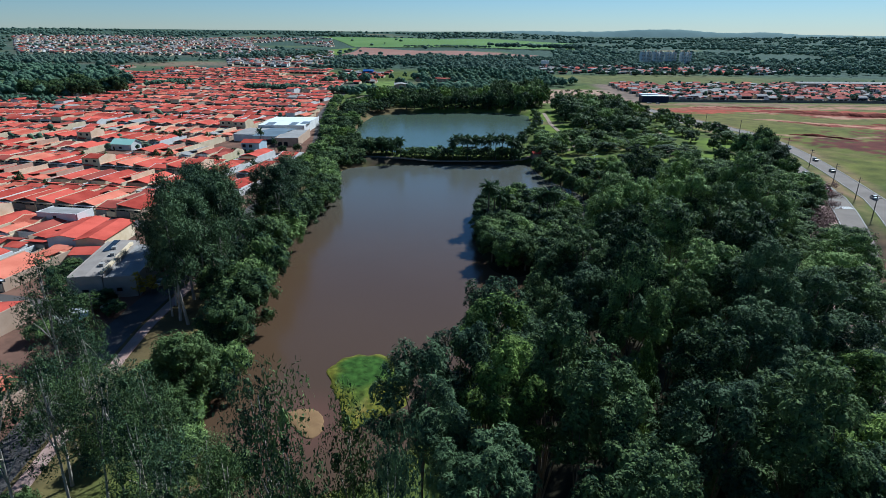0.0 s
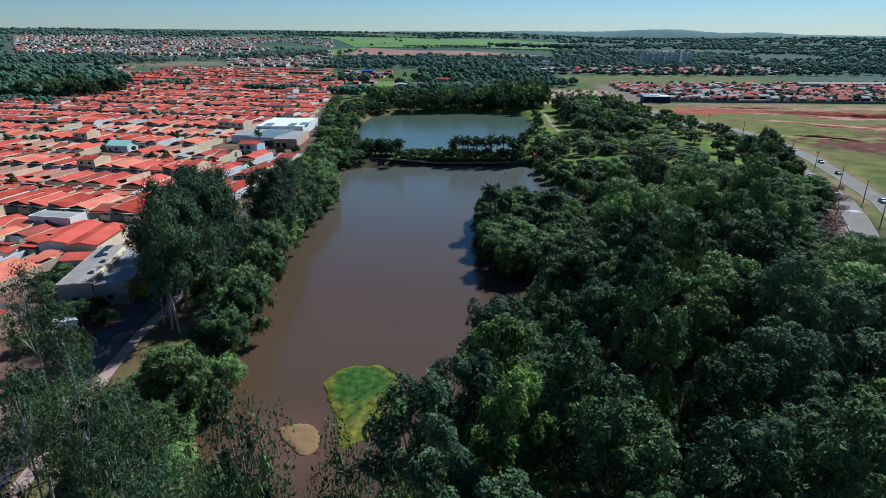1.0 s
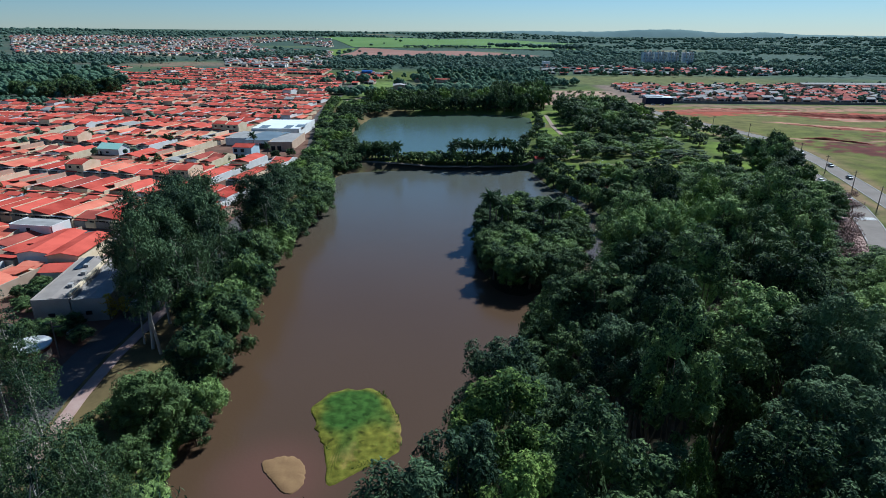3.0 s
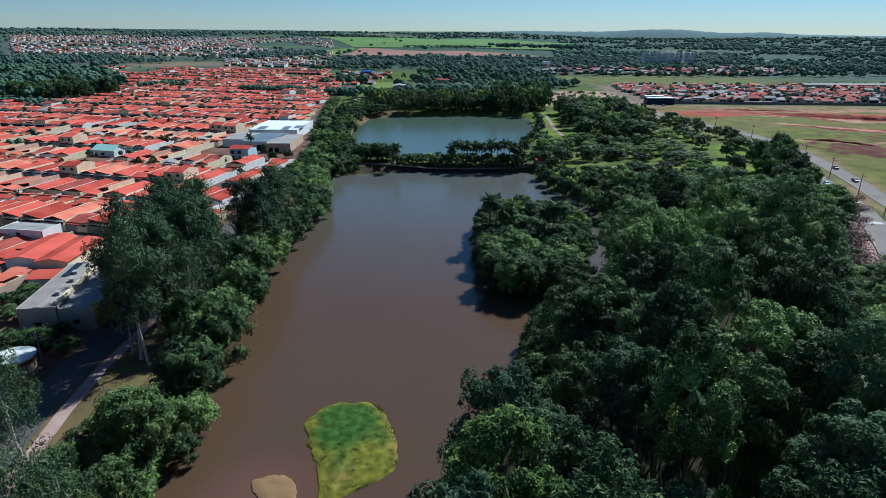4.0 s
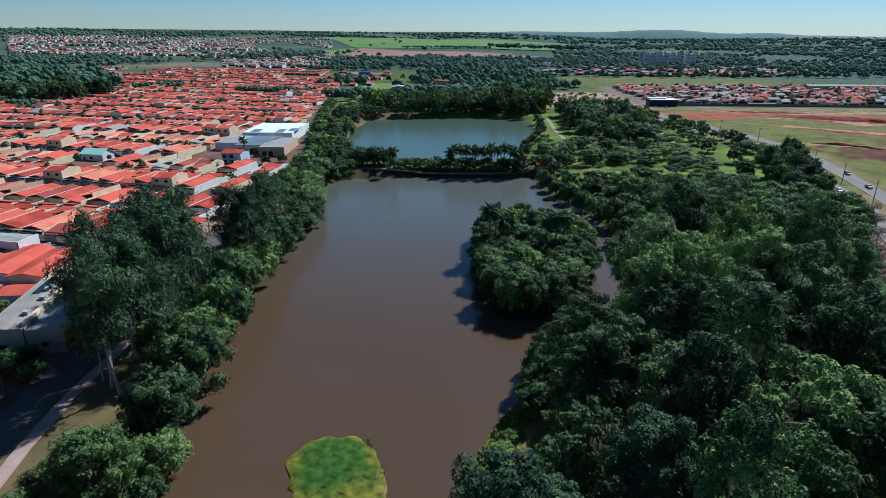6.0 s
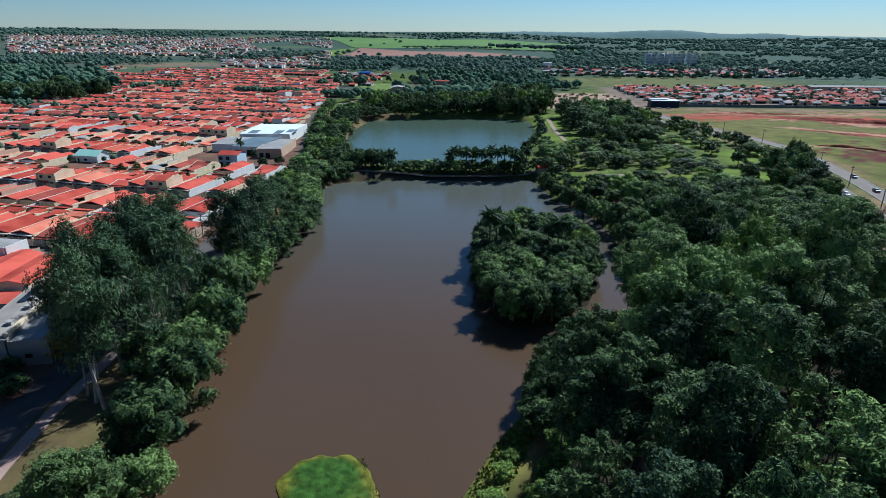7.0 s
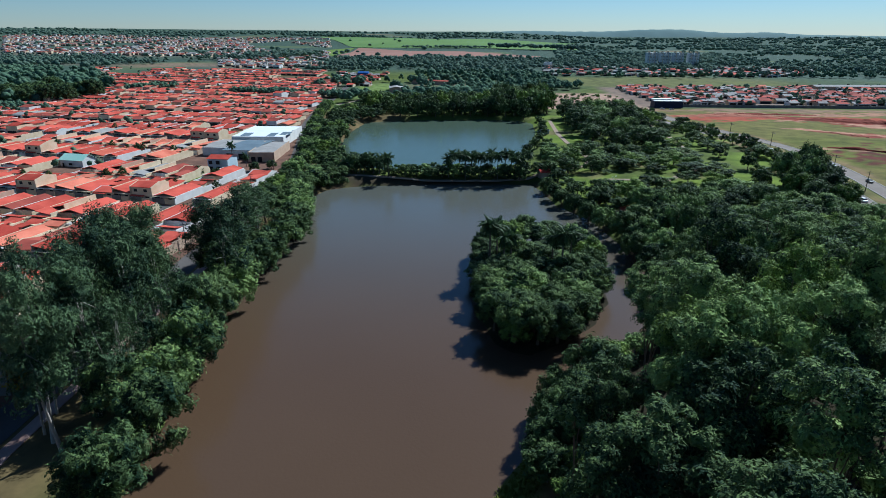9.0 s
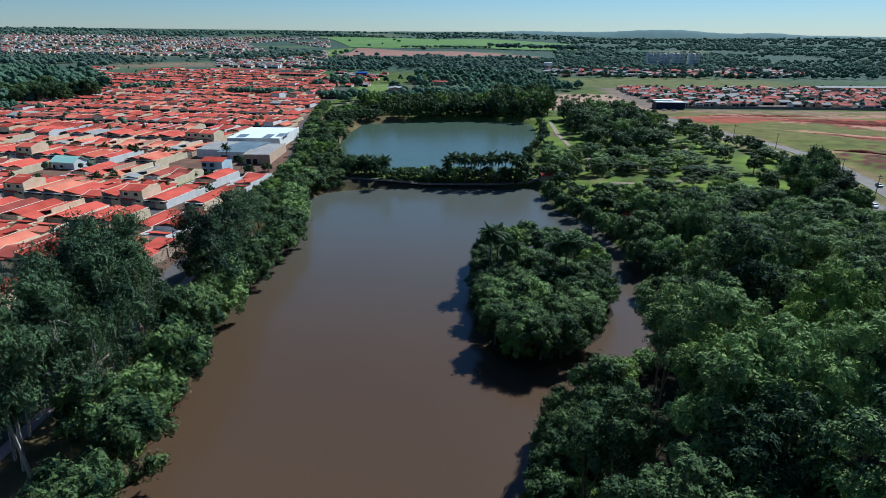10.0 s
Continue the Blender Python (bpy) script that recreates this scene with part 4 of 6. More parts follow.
for y in (150, 157, 164, 171, 178, 186, 195):
    plant("bare", float(road_x(y)) - 18.5 - float(rng.uniform(0, 3)), y, 15 + float(rng.uniform(-1.5, 2)), 4.4)
for x, y, top, r in ((54, 300, 12, 5), (84, 306, 12, 5.5), (98, 318, 12, 5), (90, 340, 11, 5), (102, 334, 11, 4.5), (66, 342, 7, 3)):
    plant("broad_far", x, y, top, r)
for k in range(8):
    plant("bare", 107 + 5.5 * k, 180 + 9 * k + 3 * (k % 2), 13 + (k % 3), 4)


# ---- palms ----
def frond():
    """A feather leaf along x, 1 long, that arches down: a keel and two rows of narrow hanging leaflets."""
    s = Soup()
    rib = lambda a: 0.42 * a - 0.75 * a * a
    s.tube([(a, 0, rib(a)) for a in (0, 0.35, 0.7, 1)], [0.018, 0.013, 0.008, 0.003], 3)
    for k in range(13):
        a = (k + 1.2) / 14
        w = 0.24 * math.sin(math.pi * (0.12 + 0.8 * a))
        for sgn in (-1, 1):
            tip = (a + 0.1, sgn * w, rib(a) - 0.6 * w)
            s.add([(a - 0.03, 0, rib(a - 0.03)), (a + 0.035, 0, rib(a + 0.035)), (a + 0.1, sgn * w * 0.6, rib(a) - 0.16 * w), tip, (a + 0.03, sgn * w * 0.55, rib(a) - 0.2 * w)], [(0, 1, 2, 3, 4) if sgn < 0 else (4, 3, 2, 1, 0)])
    return s.mesh("frond", M_PALM)


FROND = frond()
_s = Soup()
_s.tube([(0, 0, -0.3), (0.005, 0, 0.3), (0.01, 0.004, 0.7), (0.006, 0, 1.0)], [0.03, 0.022, 0.019, 0.014], 8)
PALM_TRUNK = _s.mesh("palm_trunk", M_PALMBARK, True)
_s = Soup()
_s.tube([(0, 0, 0), (0, 0, 0.6), (0, 0, 1)], [0.2, 0.17, 0.07], 8)
PALM_SHAFT = _s.mesh("crownshaft", M_PALM, True)


def palm(x, y, top, reach, label="royal palm with a grey trunk and a thick drooping head"):
    z = ground_at(x, y)
    ob = thing("palm_tree", label, "palm", x, y, z, float(rng.uniform(0, 360)), 1, "palms")
    tall = top - z - reach * 0.35
    child("trunk", PALM_TRUNK, ob).scale = (max(tall, 8) * 1.0, max(tall, 8) * 1.0, tall)
    shaft = child("crownshaft", PALM_SHAFT, ob)
    shaft.matrix_local = Matrix.Translation((0, 0, tall - 0.2)) @ Matrix.Diagonal((0.9, 0.9, 1.2, 1))
    for k in range(32):
        f = child("frond", FROND, ob)
        f.matrix_local = pose(0, 0, tall + 0.7, 0, float(rng.uniform(-42, 48)) if k > 2 else -60, 360 * k * 0.382 + float(rng.uniform(-10, 10))) @ Matrix.Diagonal((reach, reach, reach, 1))


for x, y, top, r in ((5.2, 217, 16.8, 3.6), (7.8, 222, 15, 3.6), (9.6, 214, 14, 3.4), (12, 219, 12.8, 3.4), (27, 214, 15.4, 3.6), (30, 219, 13.8, 3.4), (24.5, 218, 13.2, 3.4), (-43, 334, 13, 3.6), (-48, 338, 9.5, 3.4)):
    palm(x, y, top, r)
for x, y, top, r in ((-136, 368, 12, 3), (-122, 352, 9, 2.6)):
    palm(x, y, top, r, "slender palm in a town garden")
for k in range(15):
    palm(-14 + 2.9 * k + float(rng.uniform(-1, 1)), 336.5 + (k % 3) * 4 + float(rng.uniform(-1, 1)), 13 + float(rng.uniform(-1.5, 1.5)), 3.7)
for k in range(9):
    palm(-66 + 2.4 * k, 341 + 4 * (k % 3), 9.5 + float(rng.uniform(-1, 1)), 3.7, "bushy feather palm on the dam")
for k in range(22):
    plant("broad_far", -42 + 3.2 * k + float(rng.uniform(-1, 1)), 336.8 + 5 * (k % 2), 8.6 + float(rng.uniform(-1.0, 1.6)), 4.2)
for k in range(15):
    x = -66 + 7.6 * k
    plant("broad_far", x, float(np.interp(x, [-92, -68, 4, 36, 47], [540, 556, 569, 562, 546])) + 5 + (k % 2) * 3, 17 + float(rng.uniform(-2, 3)), 6.2, k % 3 * 2)
for x, y, top, r in ((-62, 340, 13.5, 4.4), (-57, 344, 14, 4.6), (-52, 341, 13, 4.2), (-47, 346, 12.5, 4.4), (50, 524, 10, 4.6), (51, 506, 9, 4), (47, 468, 11, 4.6), (42, 440, 10, 4.4), (37, 418, 10, 4.2), (31, 398, 10, 4.4), (24, 376, 9, 3.8)):
    plant("broad_far", x, y, top, r, 4)
for x, y, top, r in ((-74, 333, 11, 5), (-70, 327, 9, 4.6), (-66, 332, 9, 4.4), (-75, 345, 12, 5), (-77, 357, 12, 5.5), (-76, 369, 12, 5.5), (-72, 319, 8, 4.2), (-69, 340, 10, 4.4), (-56, 348, 12, 5), (-64, 352, 12, 5), (-50, 350, 10, 4), (26, 348, 9, 4), (32, 343, 10, 4.5), (38, 340, 11, 5), (40, 326, 11, 5), (43, 312, 10, 5), (45, 300, 11, 5), (52, 288, 12, 5.5), (57, 272, 12, 5.5), (60, 256, 13, 5.5)):
    plant("broad_far", x, y, top, r, (0, 2, 4)[int(y) % 3])


# ---- houses ----
def slope_roof(s, x0, x1, y0, y1, eave, ridge, along, i):
    """Two pitched plates with thickness; along: the axis of the ridge."""
    o = 0.45
    if along == "x":
        m = (y0 + y1) / 2
        s.prism([(x0, y0 - o, eave), (x1, y0 - o, eave), (x1, m, ridge), (x0, m, ridge)], 0.16, i)
        s.prism([(x1, y1 + o, eave), (x0, y1 + o, eave), (x0, m, ridge), (x1, m, ridge)], 0.16, i)
    else:
        m = (x0 + x1) / 2
        s.prism([(x0 - o, y1, eave), (x0 - o, y0, eave), (m, y0, ridge), (m, y1, ridge)], 0.16, i)
        s.prism([(x1 + o, y0, eave), (x1 + o, y1, eave), (m, y1, ridge), (m, y0, ridge)], 0.16, i)


LOT = 28.4


def gable(s, x0, x1, y0, y1, e, rise, along, over=0.4):
    """A pitched roof shell with thickness over x0..x1, y0..y1; along: the axis of its ridge."""
    if along == "x":
        m = (y0 + y1) / 2
        s.extrude([(y0 - over, e), (m, e + rise), (y1 + over, e), (y1 + over, e - 0.18), (m, e + rise - 0.18), (y0 - over, e - 0.18)], x0, x1, "x")
    else:
        m = (x0 + x1) / 2
        s.extrude([(x0, e), (m, e + rise), (x1, e), (x1, e - 0.18), (m, e + rise - 0.18), (x0, e - 0.18)], y0 - over, y1 + over, "y")


def shed_roof(s, x0, x1, y0, y1, low, high, side):
    """A single slope; side: which edge is high (0 west, 1 east, 2 rear)."""
    z = {0: (high, low, low, high), 1: (low, high, high, low), 2: (low, low, high, high)}[side]
    s.prism([(x0, y0, z[0]), (x1, y0, z[1]), (x1, y1, z[2]), (x0, y1, z[3])], 0.16)


def house_kit(w, style, storeys, roof, wall, second, trim):
    """Meshes of a terrace house on a narrow deep lot, w wide; its street front is at y = 0."""
    e = 3.0 * storeys
    parts = []

    def put(name, soup, m, full=""):
        parts.append((name, soup.mesh(full or "house_" + name, m)))

    # main house behind a porch, a long rear wing, a wash house at the back
    f, q = 1.5, (12.5, 20.0, 17.0, 11.0)[style]
    g0, g1 = q + 0.3, (23.0, 20.2, 24.0, 22.5)[style]
    b = Soup()
    b.box(0.2, f, -0.6, w - 0.2, q, e - 0.12)
    if g1 - g0 > 1:
        b.box(0.2, g0 - 0.3, -0.6, w * 0.8, g1, 2.7)
    b.box(0.2, LOT - 3.6, -0.6, w * 0.72, LOT - 0.3, 2.4)
    put("wall", b, wall)
    r = Soup()
    if style == 0:
        gable(r, 0.25, w - 0.25, f, q, e, 0.21 * (q - f) / 2 + 0.1, "x")
    elif style == 1:
        gable(r, 0.1, w - 0.1, f, q, e, 0.2 * w / 2 + 0.15, "y")
    elif style == 2:
        shed_roof(r, 0.25, w - 0.25, f - 0.4, q + 0.3, e, e + 1.5, 0)
    else:
        gable(r, 0.25, w - 0.25, f, q, e, 0.22 * (q - f) / 2 + 0.2, "x")
    put("roof", r, roof)
    if g1 - g0 > 1:
        r = Soup()
        if style == 0:
            gable(r, 0.2, w * 0.84, g0, g1, 2.85, 0.9, "y", 0.2)
        else:
            shed_roof(r, 0.2, w * 0.84, g0, g1, 2.8, 3.7, 1 if style == 2 else 0)
        put("wing_roof", r, roof)
    r = Soup()
    shed_roof(r, 0.25, w * 0.76, LOT - 3.9, LOT - 0.1, 2.5, 3.2, 2)
    put("annex_roof", r, roof)
    # the porch over the drive, a tiled lean-to or a flat slab
    r = Soup()
    if style in (0, 3):
        shed_roof(r, 0.3, w * 0.64, 0.15, f - 0.4, 2.45, 2.75, 2)
        put("porch_roof", r, roof)
    else:
        r.prism([(0.3, 0.2, 2.9), (w - 0.3, 0.2, 2.9), (w - 0.3, f - 0.42, 2.9), (0.3, f - 0.42, 2.9)], 0.2)
        put("porch_slab", r, second)
    # plastered parapets on the lot lines, higher over the house
    for x in (-0.04, w - 0.28):
        p = Soup()
        if style in (0, 3):
            m, hi = (f + q) / 2, e + (0.21 if style == 0 else 0.22) * (q - f) / 2 + 0.45
            over_house = [(f - 0.5, e + 0.12), (m, hi - 0.1), (q + 0.4, e + 0.12)]
        else:
            k = e + (1.75 if style == 2 and x < 0 else 0.1)
            over_house = [(f - 0.5, k), (q + 0.4, k)]
        p.extrude([(0.1, -0.6), (0.1, 2.3), (f - 0.5, 2.3)] + over_house + [(q + 0.4, 3.3 if g1 - g0 > 1 else 2.3), (g1 + 0.2, 3.3 if g1 - g0 > 1 else 2.3), (g1 + 0.2, 2.3), (LOT, 2.3), (LOT, -0.6)], x, x + 0.32, "x")
        put("party_wall", p, trim, "party_wall")
    p = Soup()
    p.box(0.28, LOT - 0.2, -0.6, w - 0.28, LOT - 0.02, 2.3)
    put("rear_wall", p, second, "rear_wall")
    g = Soup()
    g.box(w * 0.56, 0.0, -0.6, w - 0.3, 0.18, 1.9)
    put("front_wall", g, wall, "front_wall")
    g = Soup()
    g.box(0.32, 0.03, -0.3, w * 0.55, 0.12, 2.2)
    put("front_gate", g, M_GATE, "front_gate")
    # a dark panel on the front in place of the garage's shade
    o = Soup()
    o.box(0.5, f - 0.12, 0, w * 0.28, f + 0.02, 2.35)
    put("garage_opening", o, M_DARK)
    for name, x0, x1, z0, z1 in (("door", w * 0.3, w * 0.3 + 1.0, 0, 2.1), ("window", w * 0.64, w * 0.64 + 1.8, 0.9, 2.1)):
        o = Soup()
        o.box(x0, f - 0.06, z0, x1, f + 0.06, z1)
        put(name, o, M_DARK)
    if storeys > 1:
        for x in (w * 0.15, w * 0.6):
            o = Soup()
            o.box(x, f - 0.06, 3.9, x + 1.6, f + 0.06, 5.1)
            put("window", o, M_DARK)
    return parts


HOUSES, HOUSE_WIDTH = [], []
for k in range(20):
    roof = {7: M_ROOFGREY}.get(k, (M_ROOF, M_ROOF, M_ROOFDARK, M_ROOF, M_ROOFPALE)[k % 5])
    HOUSE_WIDTH.append(8.6 + 0.6 * (k * 3 % 5))
    HOUSES.append(house_kit(HOUSE_WIDTH[-1], (2, 1, 0, 1, 2, 1, 3)[k % 7], 2 if k == 16 else 1, roof, M_WALLS[(1, 0, 1, 2, 1, 4, 1, 0)[k % 8]], M_WALLS[(1, 0, 1, 2, 0, 1)[k % 6]], M_WALLS[(1, 0, 1, 1, 2, 1, 0)[k % 7]]))
TERRACE = ("terrace house with a red clay tile roof and plastered walls", "single-storey house with weathered red tiles and a front gate", "house with pale plaster walls under orange tiles")
houses_near, far = 0, {"roof": Soup(), "wall": Soup()}
GRID = -9.0
PITCH, FIRST = 67.0, -123.4
CG, SG = math.cos(radians(GRID)), math.sin(radians(GRID))


def town(u, v):
    """From the street grid (u along the rows, v across them) to x, y."""
    return -100 + u * CG - v * SG, 330 + u * SG + v * CG


def taken(x, y):
    """Sites of the larger buildings and open ground."""
    return (-140 < x < -76 and 167 < y < 197) or (-128 < x < -76 and 137 < y < 180) or (-112 < x < -76 and 106 < y <= 137) or (-162 < x < -98 and 345 < y < 464) or (-142 < x < -98 and 334 < y <= 345) or (-140 < x < -124 and 312 < y <= 334) or (-161 < x < -138 and 193 < y < 209) or (-226 < x < -200 and 330 < y < 362)


def far_house(x, y, z, w, d, flip, hgt, wi, ri, turn=0.0):
    """One small distant house: walls, a parapet on the lot line, a pitched roof and on deep lots a lower rear roof."""
    walls, roofs = Soup(), Soup()
    deep = d if d < 17 else d * 0.56
    walls.box(0.3, 0.5, -1, w - 0.3, deep - 0.5, hgt, wi)
    walls.box(-0.12, 0.6, -1, 0.2, d - 0.6, hgt + 0.45, (wi + 1) % 3)
    # dark strip added for the shade along the street front
    walls.box(0.9, 0.42, 0, w - 1.6, 0.5, 2.2, 3)
    slope_roof(roofs, 0.2, w - 0.2, 0.8, deep - 0.8, hgt, hgt + (1.5 if flip else 1.1), "x" if flip else "y", ri)
    if deep < d:
        walls.box(0.3, deep - 0.5, -1, w * 0.86, d - 0.5, hgt - 0.5, wi)
        slope_roof(roofs, 0.2, w * 0.88, deep - 0.2, d - 0.6, hgt - 0.35, hgt + 0.5, "x" if not flip else "y", ri)
    c, s = math.cos(radians(turn)), math.sin(radians(turn))
    for soup, part in ((far["wall"], walls), (far["roof"], roofs)):
        k = len(soup.v)
        soup.v += [(x + a * c - b * s, y + a * s + b * c, z + h) for a, b, h in part.v]
        soup.f += [tuple(q + k for q in face) for face in part.f]
        soup.i += part.i


v = FIRST - 3 * PITCH
while v < 830:
    for back in (0, 1):
        front = (v if not back else v + 57.6) + float(rng.uniform(-0.4, 0.4))
        u = 160.0
        while u > -860:
            k = int(rng.integers(20))
            w = HOUSE_WIDTH[k]
            u -= w
            if rng.uniform() < 0.025:
                continue
            if int((u + 4000) // 190) != int((u + w + 4000) // 190):
                u -= 8
            deep = front + (14 if not back else -14)
            cx, cy = town(u + w / 2, deep)
            ex, ey = town(u + w, deep - 14)
            if max(ex, town(u + w, deep + 14)[0]) > float(lake_street(ey)) - 4.4 or cy < 40 or cx < -0.86 * cy - 50 or taken(cx, cy) or cy > 1090 or (cx < gully_edge(cy) and cy > 590) or (cy > 640 and float(wave(np.array(cx), np.array(cy), 70, 3)) > 0.5):
                continue
            z = float(land(cx, cy))
            if houses_near < 300 and cy < 470 and cx > -310:
                x, y = town(u + (w if back else 0), front + float(rng.uniform(0, 0.8)) * (-1 if back else 1))
                ob = thing("house", TERRACE[k % 3], "house", x, y, z + 0.3, GRID + (180 if back else 0), (1.0, float(rng.uniform(0.95, 1.0)), float(rng.uniform(0.9, 1.14))), "terrace houses")
                for name, m in HOUSES[k]:
                    child(name, m, ob)
                houses_near += 1
            else:
                x, y = town(u, front - (28 if back else 0))
                far_house(x, y, z, w - 0.1, 26 + float(rng.uniform(-1.5, 1.5)), rng.uniform() < 0.6, float(rng.uniform(2.6, 3.4)) + (2.6 if rng.uniform() < 0.06 else 0), int(rng.choice([0, 1, 1, 2])), int(rng.choice([0, 1, 2, 3], p=[0.6, 0.26, 0.02, 0.12])), GRID)
    if v < 330:
        line = [town(u, v - 4.7) for u in range(240, -560, -30)]
        line = [(x, y) for x, y in line if x < float(lake_street(y)) - 2 and y > 20 and x > -0.9 * y - 60]
        if len(line) > 1:
            ribbon("town_street", "grey asphalt street between rows of houses", "road", M_SHADYSTREET, line, 8, step=30)
    v += PITCH
YARD = kit(round_tree(420, 0.11, 8, per=2), M_BARK, M_MANGO_SHADE, "yard")
for _ in range(46):
    u, v = float(rng.uniform(-190, 40)), float(rng.uniform(-190, 200))
    v = math.floor((v - FIRST) / PITCH) * PITCH + FIRST + 28.8 + float(rng.uniform(-5, 5))
    x, y = town(u, v)
    if x < float(lake_street(y)) - 12 and y > 90 and not taken(x, y) and x > -0.85 * y - 30:
        r = float(rng.uniform(1.6, 3.0))
        ob = thing("yard_tree", "small dark tree in a back yard", "tree", x, y, float(land(x, y)) - 0.1, float(rng.uniform(0, 360)), (r / 0.48, r / 0.48, r * 2.4), "yard trees")
        child("trunk", YARD[0], ob)
        child("crown", YARD[1], ob)
# homes beyond the bare field, and the hill quarters far off
for _ in range(560):
    x, y = float(rng.uniform(180, 620)), float(rng.uniform(660, 870))
    if x < 0.95 * y:
        far_house(x, y, float(land(x, y)), float(rng.uniform(8, 13)), float(rng.uniform(9, 14)), rng.uniform() < 0.5, 3.2, int(rng.choice([0, 0, 1, 2])), int(rng.choice([0, 1, 2, 3], p=[0.05, 0.55, 0.34, 0.06])))
for _ in range(4300):
    y = float(rng.uniform(1150, 2900))
    x = y * float(rng.uniform(-0.78, -0.24))
    if float(wave(np.array(x), np.array(y), 170, 5)) > -0.25 and (y > 1430 or x > -0.42 * y):
        far_house(x, y, float(land(x, y)), float(rng.uniform(7, 13)), float(rng.uniform(8, 13)), rng.uniform() < 0.5, float(rng.uniform(3, 6)), int(rng.integers(3)), int(rng.choice([0, 1, 2], p=[0.05, 0.3, 0.65])))
for _ in range(70):
    x, y = float(rng.uniform(-250, -150)), float(rng.uniform(850, 1060))
    far_house(x, y, float(land(x, y)), float(rng.uniform(8, 12)), float(rng.uniform(9, 13)), rng.uniform() < 0.5, 3.0, int(rng.integers(3)), int(rng.choice([0, 0, 1, 2])), GRID)
for _ in range(260):
    y = float(rng.uniform(1050, 1250))
    x = y * float(rng.uniform(0.1, 0.5))
    far_house(x, y, float(land(x, y)), float(rng.uniform(9, 15)), float(rng.uniform(9, 14)), rng.uniform() < 0.5, 3.2, int(rng.choice([0, 0, 1, 2])), int(rng.choice([0, 1, 2, 2])))
for name, mats in (("roof", [M_ROOF, M_ROOFDARK, M_ROOFGREY, M_ROOFPALE]), ("wall", M_WALLS[:3] + [M_DARK])):
    ob = thing("house_rows", "distant rows of red-roofed houses" if name == "roof" else "pale plaster walls of distant house rows", "houses", kind="stuff", me=far[name].mesh("far_" + name, mats))

# ---- woods far off ----
far_woods = []


far_crowns = []


def far_tree(x, y, tall, r):
    """A distant tree: uneven lumps of crown with loose sprays round them."""
    z = float(land(x, y))
    k = 5 if y < 900 and r > 4.5 else 3 if y < 1400 and r > 3.6 else 2 if y < 1500 else 1
    t = rng.uniform(0, 6.28)
    c = [(x + r * 0.52 * math.cos(2.4 * q + t) * (q > 0), y + r * 0.52 * math.sin(2.4 * q + t) * (q > 0), z + tall * (0.68 if q == 0 else float(rng.uniform(0.36, 0.6)))) for q in range(k)]
    rr = [r * float(rng.uniform(0.42, 0.62)) * (1 if k > 2 else 1.3 if k > 1 else 1.7) for _ in range(k)]
    far_crowns.append(hearts(c, rr, 1.0, 0.55 if y > 1200 else 0.85)[0])
    far_woods.append(leaf_cloud(c, rr, 56 if y < 1000 and r > 4.5 else 5 * k + 6, min(r * 0.3, 2.4), tri=True)[0])


def wooded(x, y):
    """Where the middle distance is wooded rather than open or built on."""
    if x < float(lake_street(y)) + 14 and y < 860 or x < -240 and y < 1000:
        return False
    if -160 < x < 10 and 700 < y < 905 and (x < -104 or rng.uniform() < 0.8):
        return False
    if 300 < x < 500 and 1230 < y < 1400:
        return False
    if x > 150 and 640 < y < 880 or 52 < x < 180 and 610 < y < 800 or x > 110 and 880 < y < 1030:
        return False
    if x > 0.08 * y and 1030 < y < 1210 and rng.uniform() < 0.75:
        return False
    return float(wave(np.array(x), np.array(y), 120, 2) + 0.5 * wave(np.array(x), np.array(y), 38, 4)) > -0.2


for _ in range(3500):
    y = float(rng.uniform(640, 1500))
    x = y * float(rng.uniform(-0.25, 0.85))
    if wooded(x, y):
        far_tree(x, y, float(rng.uniform(8, 15)), float(rng.uniform(4.5, 8)))
for _ in range(11500):
    y = 1200 * (4200 / 1200) ** float(rng.uniform(0, 1))
    x = y * float(rng.uniform(-0.85, 0.85))
    inner = -0.3 < x / y < 0.12 and 1480 < y < 3150
    hilltown = -0.8 < x / y < -0.22 and y < 2800
    if float(wave(np.array(x), np.array(y), 260, 4) + 0.5 * wave(np.array(x), np.array(y), 70, 2)) < 0.3 and not (inner and rng.uniform() < 0.98) and not (hilltown and rng.uniform() < 0.93):
        far_tree(x, y, float(rng.uniform(6, 10)), float(rng.uniform(4.5, 9)) * (0.75 + y / 4000))
for _ in range(210):
    x, y = float(rng.uniform(180, 640)), float(rng.uniform(662, 880))
    far_tree(x, y, float(rng.uniform(5, 8)), float(rng.uniform(2.4, 4.4)))
for _ in range(300):
    y = float(rng.uniform(330, 1080))
    x = float(lake_street(y)) - float(rng.uniform(15, 620))
    if x > -0.86 * y:
        far_tree(x, y, float(rng.uniform(5, 8)), float(rng.uniform(2, 3.4)))
# the gully's great trees
for k in range(34):
    x, y = -505 + 105 * float(rng.uniform(0, 1)), 628 + 100 * float(rng.uniform(0, 1))
    plant("broad", x, y, 21 + float(rng.uniform(-4, 4)), float(rng.uniform(8.5, 11.5)), 2)
for _ in range(430):
    y = float(rng.uniform(630, 1180))
    x = float(gully_edge(y)) - 10 - 480 * float(rng.uniform(0, 1)) ** 1.4
    if not (-770 < x < -620 and 975 < y < 1100):
        far_tree(x, y, float(rng.uniform(8, 15)), float(rng.uniform(6, 11)))
